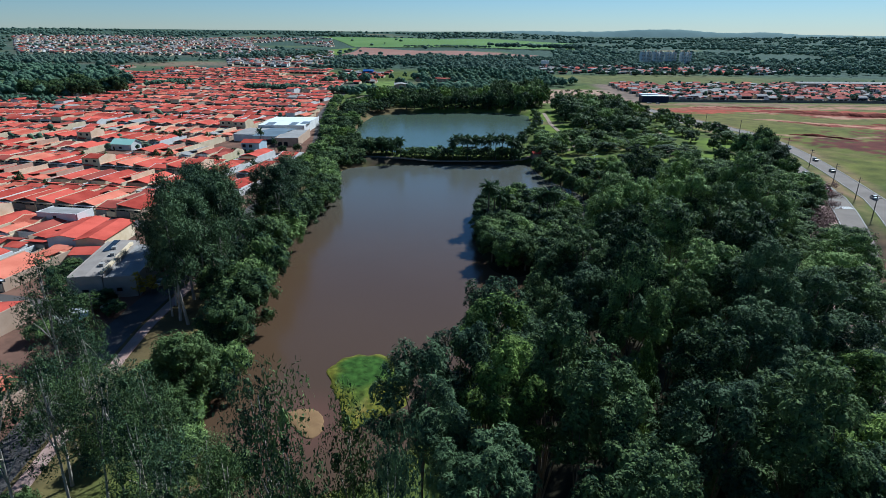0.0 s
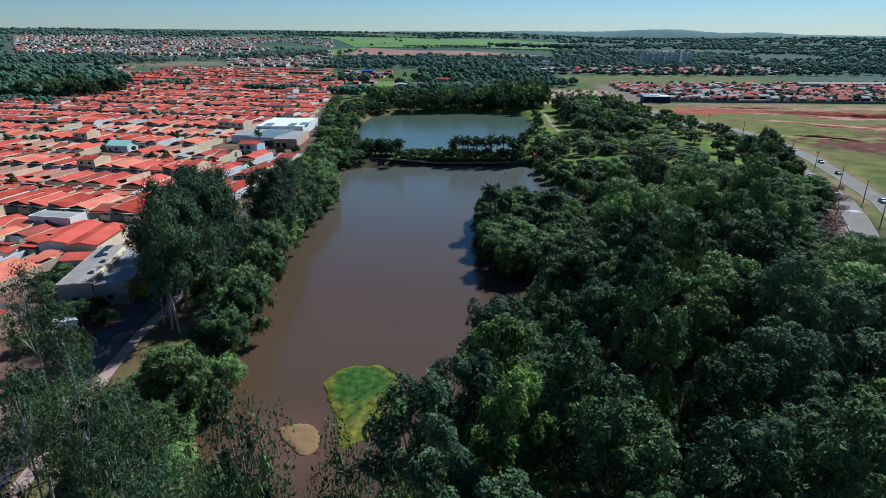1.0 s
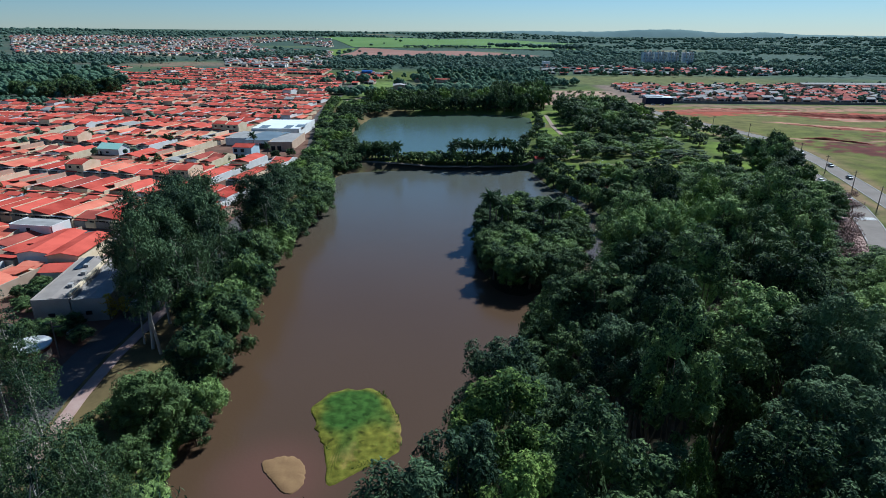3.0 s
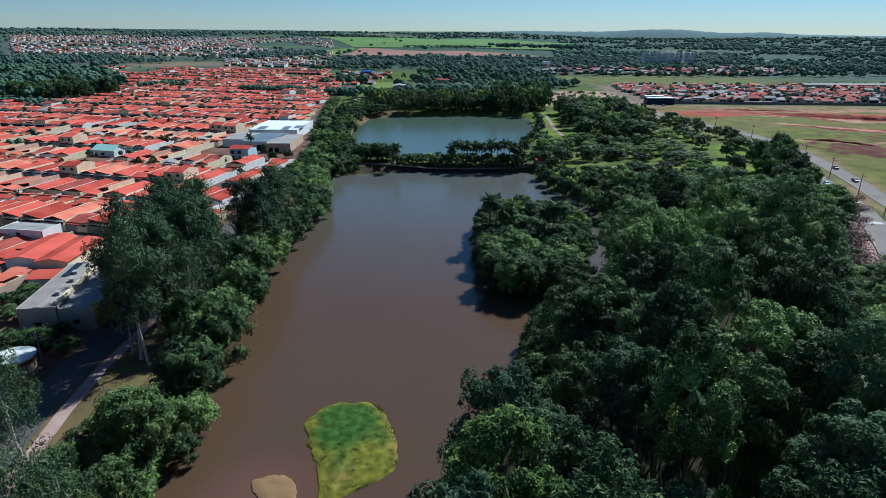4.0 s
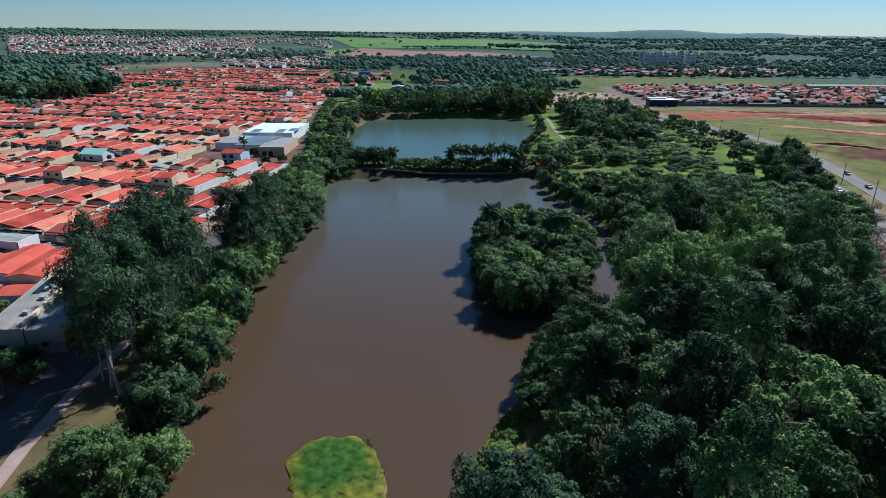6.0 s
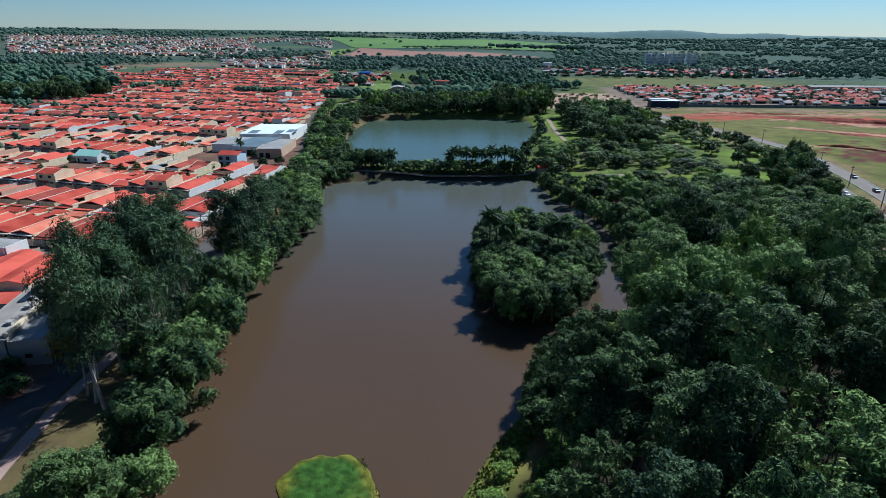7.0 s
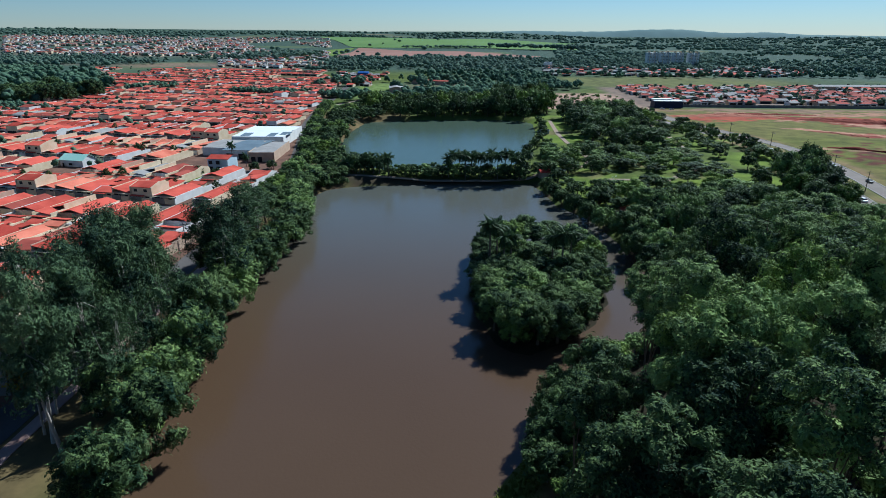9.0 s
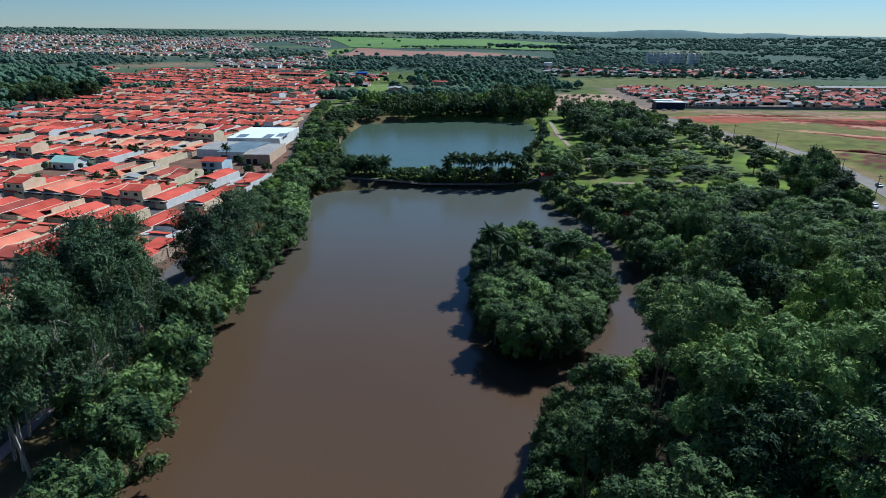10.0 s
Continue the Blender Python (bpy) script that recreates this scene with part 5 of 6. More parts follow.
# tree belts: by the western gully, across the town, behind the town, along the fields
for n, ax, ay, bx, by, wide, tall in ((130, -530, 602, -395, 566, 7, 8), (380, -1080, 1180, -760, 1300, 60, 12), (70, -430, 775, -395, 800, 10, 9), (110, -284, 741, -197, 733, 8, 9), (50, -171, 718, -135, 708, 7, 9), (150, -900, 980, -700, 1030, 20, 11), (60, -300, 1120, -180, 1130, 12, 10), (120, -900, 1180, -640, 1220, 24, 11),
                                      (260, -330, 1420, 330, 1440, 16, 10), (120, -260, 2075, 40, 2075, 10, 10), (110, 40, 2080, 330, 2060, 12, 20), (230, -520, 1330, -430, 1560, 40, 14), (40, -900, 3200, -520, 3150, 25, 16), (120, -60, 660, 40, 690, 18, 17), (110, 200, 1050, 900, 1045, 16, 10), (160, 560, 1120, 1000, 1180, 30, 13)):
    for _ in range(n):
        t = float(rng.uniform(0, 1))
        far_tree(ax + (bx - ax) * t + float(rng.normal() * wide), ay + (by - ay) * t + float(rng.normal() * wide * 0.7), tall * float(rng.uniform(0.75, 1.15)), tall * float(rng.uniform(0.4, 0.6)))
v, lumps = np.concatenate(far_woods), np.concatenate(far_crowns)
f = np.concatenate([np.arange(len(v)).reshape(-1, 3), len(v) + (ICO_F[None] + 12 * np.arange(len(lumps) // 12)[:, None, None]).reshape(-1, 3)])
tagged(new("distant_trees", mesh("distant_trees", np.concatenate([v, lumps]).tolist(), f.tolist(), [M_HAZYFARLEAF, M_HAZYMIDLEAF], (np.concatenate([v[::3, 1], np.repeat(lumps[::12, 1], 20)]) < 1060).astype(int).tolist(), True)), "distant woods and hedgerows with haze put into their green", "trees", kind="stuff")


# ---- fields ----
def field(name, label, m, corners, lift=1.2, nu=40, nv=14):
    (a, b, c, d) = [np.array(q, float) for q in corners]
    v = []
    for j in range(nv + 1):
        for i in range(nu + 1):
            u, w = i / nu, j / nv
            q = (a * (1 - u) + b * u) * (1 - w) + (d * (1 - u) + c * u) * w
            v.append((q[0], q[1], float(land(q[0], q[1])) + lift))
    f = [(j * (nu + 1) + i, j * (nu + 1) + i + 1, (j + 1) * (nu + 1) + i + 1, (j + 1) * (nu + 1) + i) for j in range(nv) for i in range(nu)]
    tagged(new(name, mesh(name, v, f, m, smooth=True)), label, "field", kind="structure")


field("ploughed_field", "bare reddish ploughed field on the far slope", M_PLOUGH, [(-341, 1504), (150, 1570), (160, 1640), (-389, 2057)])
field("green_field", "bright green crop field on the far rise", M_CROP, [(-420, 2120), (330, 2080), (420, 2780), (-800, 3150)])
field("pasture_field", "light green pasture slope beside the ploughed field", M_PASTURE, [(-443, 1338), (-345, 1450), (-400, 2040), (-500, 1850)])


# ---- larger buildings ----
def hall(name, label, x, y, rz, w, d, e, rise, wall, roof, parapet=0.0, openings=(), lights=(), along="x"):
    """A hall with a low gabled roof; openings in its front: x0, x1, z0, z1; lights: panels on the front slope."""
    ob = thing(name, label, "building", x, y, float(land(x, y)), rz)
    b = Soup()
    if along == "x":
        b.extrude([(0, -1), (0, e), (d / 2, e + rise), (d, e), (d, -1)], 0, w, "x")
    else:
        b.extrude([(0, -1), (0, e), (w / 2, e + rise), (w, e), (w, -1)], 0, d, "y")
    child("wall", b.mesh("hall_wall", wall), ob)
    for k in (0, 1):
        r = Soup()
        o = 0.5
        if along == "x":
            q = [(-o, -o, e + 0.1), (w + o, -o, e + 0.1), (w + o, d / 2, e + rise + 0.2), (-o, d / 2, e + rise + 0.2)]
            q = q if k == 0 else [(a, d - b2, c) for a, b2, c in q][::-1]
        else:
            q = [(-o, d + o, e + 0.1), (-o, -o, e + 0.1), (w / 2, -o, e + rise + 0.2), (w / 2, d + o, e + rise + 0.2)]
            q = q if k == 0 else [(w - a, b2, c) for a, b2, c in q][::-1]
        r.prism(q, 0.14)
        child("roof_slope", r.mesh("hall_roof", roof), ob)
    if parapet:
        for x0, x1, y0, y1 in ((-0.3, w + 0.3, -0.75, -0.5), (-0.75, -0.5, -0.5, d + 0.5), (w + 0.5, w + 0.75, -0.5, d + 0.5)):
            p = Soup()
            p.box(x0, y0, -1, x1, y1, e + parapet)
            child("parapet", p.mesh("parapet", wall), ob)
    for x0, x1, z0, z1 in openings:
        g = Soup()
        g.box(x0, -0.82, z0, x1, -0.7, z1)
        child("window" if z0 > 0.5 else "door", g.mesh("opening", M_DARK), ob)
    for x0, x1, t0, t1 in lights:
        g = Soup()
        g.prism([(x0, t0 * d / 2, e + 0.18 + t0 * rise), (x1, t0 * d / 2, e + 0.18 + t0 * rise), (x1, t1 * d / 2, e + 0.2 + t1 * rise), (x0, t1 * d / 2, e + 0.2 + t1 * rise)], 0.04)
        child("roof_light", g.mesh("roof_light", M_BLUEROOF), ob)
    return ob


hall("workshop", "pale workshop with a grey sheet roof by the street", -105.8, 139.2, 12, 7.6, 28, 6.2, 0.3, M_WALLS[4], M_TANROOF, 0.35, ((2.6, 4.2, 1.8, 2.8),), (), "y")
hall("workshop_wing", "lower workshop wing with a brown-grey sheet roof", -97.4, 141.2, 13, 7.2, 25, 5.6, 0.3, M_WALLS[4], M_ROOFGREY, 0.35, ((2.4, 3.8, 1.8, 2.8),), (), "y")
ob = thing("solar_array", "dark blue solar panels on the workshop roof", "solar panels", -109.8, 157.4, 9.75, 12)
for k in range(6):
    b = Soup()
    b.box(1.4 + 0.95 * (k % 2), 1.7 * (k // 2) * 1.9, 0, 2.3 + 0.95 * (k % 2), 1.7 * (k // 2) * 1.9 + 3.1, 0.06)
    child("panel", b.mesh("solar_panel", M_GLASS), ob)
for x, y in ((-101.8, 147), (-103.6, 155), (-106, 160)):
    ob = thing("roof_vent", "small metal box vent on the workshop roof", "vent", x, y, 9.4, 12, group="roof vents")
    b = Soup()
    b.box(-0.5, -0.6, 0, 0.5, 0.6, 0.9)
    b.box(-0.65, -0.75, 0.9, 0.65, 0.75, 1.02)
    child("body", b.mesh("roof_vent", M_CONCRETE), ob)
ob = thing("clerestory", "raised strip with vents on the workshop roof", "roof ridge", -98.9, 141.4, 9.3, 12.5)
b = Soup()
b.box(0, 0, -6, 0.9, 24, 0.9)
child("wall", b.mesh("clerestory_wall", M_WALLS[1]), ob)
for k in range(5):
    b = Soup()
    b.box(0.84, 2 + 4.6 * k, -0.5, 0.96, 3.4 + 4.6 * k, 0.3)
    child("vent", b.mesh("vent", M_DARK), ob)
hall("supermarket", "white flat-roofed commercial hall with grey roof lights", -152, 410, 2, 31, 46, 5.8, 0.8, M_WALLS[0], M_WHITEROOF, 0.6, ((3, 8, 0, 3),), ((3, 9, 0.15, 0.6), (20, 25, 0.1, 0.6), (27, 33, 0.3, 0.75)))
hall("storage_hall", "low hall with a blue-grey metal roof", -143, 373, -3, 17, 33, 4.8, 0.7, M_WALLS[0], M_BLUEROOF, 0, ((2, 6, 0, 3), (9, 13, 0, 3)))
hall("corner_shop", "corner building with a brown-grey roof and pale walls", -125, 365, 4, 13, 36, 4.6, 0.6, M_WALLS[2], M_ROOFGREY, 0.7, ((1, 3.4, 0, 2.8), (4.6, 7, 0, 2.8)))
hall("side_shed", "white-walled shed with a grey roof", -158, 381, -3, 14.5, 27, 4.5, 0.9, M_WALLS[0], M_ROOFGREY, 0.3)
hall("mint_house", "house with a steep mint green roof", -221, 346, -9, 14, 9, 3.4, 2.6, M_WALLS[0], M_GREENROOF, 0, ((2, 3, 0, 2.1), (6, 8, 1, 2.1)))
for x, y, rz, w, d, side in ((-136.4, 172.6, 5, 9, 21, 0), (-126.2, 171.4, 5, 9, 20, 1)):
    hall("long_house", "long house with a red tiled roof and white gable walls", x, y, rz, w, d, 4.9, 0.9, M_WALLS[side], M_ROOF, 0, ((1.2, 2.4, 0.0, 2.1), (5, 6.6, 0.9, 2.1)), (), "y")
hall("side_house", "small red-roofed house behind the workshop", -122.6, 163, 8, 7.4, 7, 3.2, 0.9, M_WALLS[0], M_ROOF, 0, ((2, 3.2, 0, 2.1),))
hall("white_house", "two-storey white house with flat roof", -157, 197.6, -6, 15, 7, 5.6, 0.3, M_WALLS[0], M_ROOFGREY, 0.5, ((2, 3.4, 0.8, 2), (6, 7.4, 0.8, 2), (6, 7.4, 3.8, 5)))
hall("blue_house", "two-storey white and blue house with balcony", -138.5, 342, -4, 11, 11, 6.0, 1.2, M_WALLS[3], M_ROOF, 0, ((1, 3, 0, 2.2), (5, 7, 0, 2.2), (1, 3, 3.4, 5.2), (5, 7, 3.4, 5.2)))
hall("kiosk", "small red-roofed kiosk at the lake's edge", 57, 268, 30, 4.5, 4, 2.4, 1.1, M_WALLS[2], M_ROOF)
hall("boat_house", "red-roofed hut beside the footbridge", 33, 337, 20, 5, 4, 2.4, 1.2, M_WALLS[2], M_ROOF)
hall("long_shed", "long low brown-roofed shed behind the pond", -94, 912, -24, 66, 9, 4.5, 1.2, M_WALLS[2], M_ROOFDARK)
hall("barn", "grey-roofed barn beside the grass strip", -106, 776, 8, 17, 44, 5, 1.6, M_WALLS[2], M_ROOFGREY, along="y")
hall("long_warehouse", "long pale-roofed warehouse beyond the homes", 430, 845, 2, 130, 16, 5, 1.5, M_WALLS[2], M_ROOFGREY)
hall("blue_barn", "bright blue shed at the town's edge", -190, 1010, 0, 16, 12, 6, 1.5, M_BLUE, M_BLUE)
# round kiosk at the street corner
ob = thing("corner_kiosk", "round red kiosk with a pale flat roof by the street", "kiosk", -96, 123.5, float(land(-96, 123.5)))
for name, m, path, rad in (("wall", M_WALLS[2], [(0, 0, -0.5), (0, 0, 3.0)], [3.6, 3.6]), ("red_band", M_ROOFDARK, [(0, 0, 1.9), (0, 0, 2.95)], [3.66, 3.66]), ("roof", M_WALLS[0], [(0, 0, 3.0), (0, 0, 3.35), (0, 0, 3.6)], [4.1, 4.1, 0.3])):
    b = Soup()
    b.tube(path, rad, 28)
    b.add([(rad[-1] * math.cos(0.2244 * k), rad[-1] * math.sin(0.2244 * k), path[-1][2]) for k in range(28)], [tuple(range(28))])
    child(name, b.mesh("kiosk_" + name, m), ob)
# storage shed beyond the avenue
ob = thing("depot", "dark blue depot with a white curved canopy", "building", 172, 640, 3)
for name, m, box in (("wall", M_DARKBLUE, (0, 0, -1, 27, 14, 6.5)), ("canopy", M_WHITEROOF, (0, 8, 7.4, 19, 16, 8)), ("fascia", M_WHITE, (0, -0.4, 6.5, 27, 14.4, 6.9)), ("rear_wall", M_DARKBLUE, (0.5, 14.1, -1, 18, 15.5, 7.4))):
    b = Soup()
    b.box(*box)
    child(name, b.mesh(name, m), ob)
ob = thing("boundary_wall", "long grey wall round the homes beyond the field", "wall", 0, 0, 0)
for k in range(26):
    b = Soup()
    x = 202 + 12 * k
    b.box(x, 650, -1, x + 11.9, 650.25, float(land(x, 650)) + 2.6)
    child("panel", b.mesh("wall_panel", M_GATE), ob)
ob = thing("water_tower", "white water tank on a concrete frame", "water tower", 118, 1150, float(land(118, 1150)))
for name, m, box in (("tank", M_WHITE, (0, 0, 11, 14, 9, 16)), ("column", M_CONCRETE, (1, 1, -1, 3, 3, 11)), ("column", M_CONCRETE, (11, 1, -1, 13, 3, 11)), ("column", M_CONCRETE, (6, 6, -1, 8, 8, 11))):
    b = Soup()
    b.box(*box)
    child(name, b.mesh(name, m), ob)


def tower_block(x, y, w, d, floors, rz):
    ob = thing("apartment_block", "pale nine-storey apartment block among trees", "building", x, y, float(land(x, y)) - 0.5, rz, 1, "apartment blocks")
    hgt = floors * 2.9
    b = Soup()
    b.box(0, 0, -2, w, d, hgt)
    child("wall", b.mesh("tower_wall", M_WHITE), ob)
    b = Soup()
    b.box(w * 0.35, d * 0.3, hgt, w * 0.65, d * 0.7, hgt + 3.5)
    child("roof_house", b.mesh("roof_house", M_WALLS[1]), ob)
    b = Soup()
    b.box(w * 0.45, -0.5, -1, w * 0.55, 0.1, hgt)
    child("stair_shaft", b.mesh("stair_shaft", M_WALLS[1]), ob)
    pane = Soup()
    pane.box(0, -0.08, 0, 1.1, 0.05, 1.1)
    m = pane.mesh("tower_window", M_DARK)
    for f in range(floors):
        for k in (0.08, 0.27, 0.6, 0.8):
            o = child("window", m, ob)
            o.location = (w * k, 0, 1.0 + f * 2.9)


for k in range(8):
    tower_block(352 + 12.5 * k + (4 if k > 5 else 0), 1352 - 3 * k + 8 * (k % 2), 10, 12, 9, 8)

# ---- heaps of dug earth on the bare field ----
def earth_bank(line, wide, tall, m, label, k):
    """A long uneven heap along a line of x, y."""
    pts = []
    for (ax, ay), (bx, by) in zip(line, line[1:]):
        n = max(2, int(math.hypot(bx - ax, by - ay) / 2.2))
        pts += [(ax + (bx - ax) * i / n, ay + (by - ay) * i / n) for i in range(n)]
    v, f, cross = [], [], 7
    for i, (x, y) in enumerate(pts):
        end = math.sin(math.pi * (i + 0.3) / (len(pts) - 0.4)) ** 0.5
        for j in range(cross):
            t = 2 * j / (cross - 1) - 1
            rough = 1 + 0.45 * float(wave(np.array(x + 3 * t), np.array(y + 5 * t), 4.5, k)) + float(rng.uniform(-0.15, 0.15))
            py = y + t * wide * (1 + 0.35 * float(wave(np.array(x), np.array(y), 9, k)))
            v.append((x + float(rng.uniform(-0.4, 0.4)), py, float(land(x, py)) - 0.15 + tall * end * rough * (1 - t * t)))
        if i:
            f += [((i - 1) * cross + j, i * cross + j, i * cross + j + 1, (i - 1) * cross + j + 1) for j in range(cross - 1)]
    thing("earth_bank", label, "soil heap", group="earth banks", me=mesh("earth_bank", v, [q[::-1] for q in f], m))


for k, (line, wide, tall, m) in enumerate(((((172, 572), (200, 577), (236, 580), (262, 570)), 6, 1.6, M_REDSOIL), (((196, 588), (240, 592), (300, 590)), 5, 1.2, M_DARKSOIL), (((268, 556), (296, 545), (330, 528), (380, 508)), 9, 2.6, M_DARKSOIL),
                                             (((330, 545), (400, 525), (470, 512)), 8, 2.2, M_DARKSOIL), (((236, 486), (252, 470), (262, 452)), 3, 0.9, M_REDSOIL), (((210, 411), (226, 403), (242, 387)), 2.2, 1.4, M_DARKSOIL), (((300, 470), (340, 452), (400, 425)), 5, 1.5, M_DARKSOIL),
                                             (((262, 395), (285, 382), (310, 366)), 5, 1.3, M_DARKSOIL))):
    earth_bank(line, wide, tall, m, "long heap of dug red earth on the bare field" if m is M_REDSOIL else "dark red ridge of dug earth on the bare field", k)

# ---- avenue furniture ----
pole_pts = [(float(road_x(y)) - 2.6, y) for y in (212, 239, 266, 300, 336, 374, 413, 455)]
_p, _a, _l = Soup(), Soup(), Soup()
_p.tube([(0, 0, -0.5), (0, 0, 4.5), (0, 0, 9.0)], [0.2, 0.16, 0.11], 8)
_a.box(-1.1, -0.06, 8.3, 1.1, 0.06, 8.45)
_l.box(0.1, -0.15, 7.5, 2.0, 0.15, 7.62)
POLE, ARM, LAMP = _p.mesh("pole", M_POLE, True), _a.mesh("crossarm", M_POLE), _l.mesh("lamp_arm", M_POLE)
for x, y in pole_pts + [(float(lake_street(y)) - 6, float(y)) for y in range(90, 330, 34)]:
    ob = thing("utility_pole", "grey concrete utility pole with a crossarm", "pole", x, y, ground_at(x, y), 12, 1, "utility poles")
    for name, m in (("shaft", POLE), ("crossarm", ARM), ("lamp_arm", LAMP)):
        child(name, m, ob)
for side in (-14.1, -5.9, 0.9, 9.1):
    ribbon("kerb", "pale concrete kerb along the avenue", "kerb", M_KERB, [(float(road_x(y)) + side, y) for y in range(200, 620, 20)], 0.3, 0.2)
ribbon("sidewalk", "reddish earth and paving beside the avenue", "pavement", M_PAVING, [(float(road_x(y)) - 16.6, y) for y in range(60, 300, 20)], 3.4, 0.16)
for k in range(7):
    b = Soup()
    b.box(-0.25, -1.6, 0, 0.25, 1.6, 0.02)
    thing("crossing_stripe", "white painted crossing stripe on asphalt", "road marking", float(road_x(226)) - 13 + 1.0 * k, 226, ground_at(float(road_x(226)) - 10, 226) + 0.1, 0, 1, "crossing", me=b.mesh("stripe", M_WHITE))


def car_kit(paint):
    """Meshes of a small saloon, 4.2 long along y."""
    b = Soup()
    b.extrude([(-2.1, 0.35), (-2.1, 0.75), (-1.95, 0.9), (-1.2, 0.98), (1.5, 1.02), (2.0, 0.9), (2.1, 0.6), (2.1, 0.35)], -0.82, 0.82, "x")
    c = Soup()
    c.add([(-0.78, -1.25, 0.97), (0.78, -1.25, 0.97), (0.78, 1.5, 1.0), (-0.78, 1.5, 1.0), (-0.62, -0.55, 1.43), (0.62, -0.55, 1.43), (0.62, 0.9, 1.44), (-0.62, 0.9, 1.44)],
          [(0, 1, 5, 4), (1, 2, 6, 5), (2, 3, 7, 6), (3, 0, 4, 7), (4, 5, 6, 7)])
    r = Soup()
    r.box(-0.6, -0.52, 1.44, 0.6, 0.88, 1.47)
    w = Soup()
    w.tube([(-0.1, 0, 0), (0.1, 0, 0)], [0.32, 0.32], 12)
    return b.mesh("car_body", paint), c.mesh("car_cabin", M_GLASS), r.mesh("car_roof", paint), w.mesh("wheel", M_TYRE)


_s = Soup()
_s.tube([(-0.106, 0, 0), (0.106, 0, 0)], [0.2, 0.2], 10)
_s.add([(-0.106, 0.2 * math.cos(0.6283 * k), 0.2 * math.sin(0.6283 * k)) for k in range(10)] + [(0.106, 0.2 * math.cos(0.6283 * k), 0.2 * math.sin(0.6283 * k)) for k in range(10)], [tuple(range(9, -1, -1)), tuple(range(10, 20))])
RIM = _s.mesh("rim", M_CARS[3])
CARS = [car_kit(p) for p in M_CARS]
CAR_TALK = ("small white car on the asphalt", "small black car on the asphalt", "small red car on the asphalt", "small silver car on the asphalt")


def car(k, x, y, rz):
    ob = thing("car", CAR_TALK[k], "car", x, y, ground_at(x, y) + 0.06, rz, 1, "cars")
    b, c, r, w = CARS[k]
    child("body", b, ob)
    child("cabin", c, ob)
    child("roof", r, ob)
    for wx in (-0.75, 0.75):
        for wy in (-1.3, 1.3):
            o = child("wheel", w, ob)
            o.location = (wx, wy, 0.32)
            child("rim", RIM, o, "silver wheel rim")


for k, y, off in ((1, 290, 5), (0, 283, -10), (0, 395, -10), (1, 317, 6), (3, 352, 4), (0, 520, 4), (3, 240, 5), (2, 252, -9)):
    car(k, float(road_x(y)) + off, y, -9)
for k, x, y, rz in ((0, -93, 134, 90), (3, -88, 150, 5), (0, -97, 366, 8), (3, -100, 385, 8), (2, -102, 405, 10), (1, -106, 424, 12), (0, -109, 440, 14), (3, -99, 300, 5), (2, -141, 338, 15), (0, 176, 628, 90), (3, 184, 625, 90)):
    car(k, x, y, rz)

# park lamps: a white post with two arms
_p, _a, _h = Soup(), Soup(), Soup()
_p.tube([(0, 0, -0.4), (0, 0, 4), (0, 0, 8)], [0.11, 0.09, 0.06], 8)
_a.tube([(0, 0, 7.8), (0.6, 0, 8.35), (1.2, 0, 8.45)], [0.045, 0.04, 0.035], 5)
_h.extrude([(-0.16, 0), (-0.12, 0.12), (0.12, 0.12), (0.16, 0)], 0, 0.75, "x")
LAMP_POST, LAMP_ARM, LAMP_HEAD = _p.mesh("lamp_post", M_WHITE, True), _a.mesh("lamp_arm", M_WHITE, True), _h.mesh("lamp_head", M_WHITE)
for x, y, rz in ((-42.9, 72.2, 30), (19, 133.5, 10), (60, 300, 40)):
    ob = thing("park_lamp", "white double-armed lamp post beside the lake path", "street lamp", x, y, ground_at(x, y), rz, 1, "park lamps")
    child("post", LAMP_POST, ob)
    for turn in (0, 180):
        arm = child("arm", LAMP_ARM, ob)
        arm.matrix_local = pose(0, 0, 0, 0, 0, turn)
        head = child("lamp_head", LAMP_HEAD, arm)
        head.location = (1.15, 0, 8.36)

# footbridge and jetty on the dam
ob = thing("footbridge", "small pale footbridge over the spillway", "bridge", 26, 340, 1.2, 20)
for name, m, box in (("deck", M_CONCRETE, (-5, -1, -0.2, 5, 1, 0)), ("railing", M_WHITE, (-5, -1, 0.9, 5, -0.9, 1.0)), ("railing", M_WHITE, (-5, 0.9, 0.9, 5, 1, 1.0))):
    b = Soup()
    b.box(*box)
    child(name, b.mesh(name, m), ob)
for k in range(6):
    b = Soup()
    b.box(-5 + 2 * k - 0.06, -1, 0, -5 + 2 * k + 0.06, -0.9, 0.9)
    child("post", b.mesh("post", M_WHITE), ob)
ob = thing("outlet_box", "tan concrete outlet box at the lake's near end", "structure", -42, 73, ground_at(-42, 73), 20)
for name, box in (("wall", (-2.5, -1.5, -1, 2.5, 1.5, 1.6)), ("slab", (-2.8, -1.8, 1.6, 2.8, 1.8, 1.8))):
    b = Soup()
    b.box(*box)
    child(name, b.mesh(name, M_SAND), ob)
hall("pond_hut", "small pale pump hut on the pond's shore", 45, 470, 10, 7, 5, 2.6, 0.4, M_WALLS[3], M_BLUEROOF)

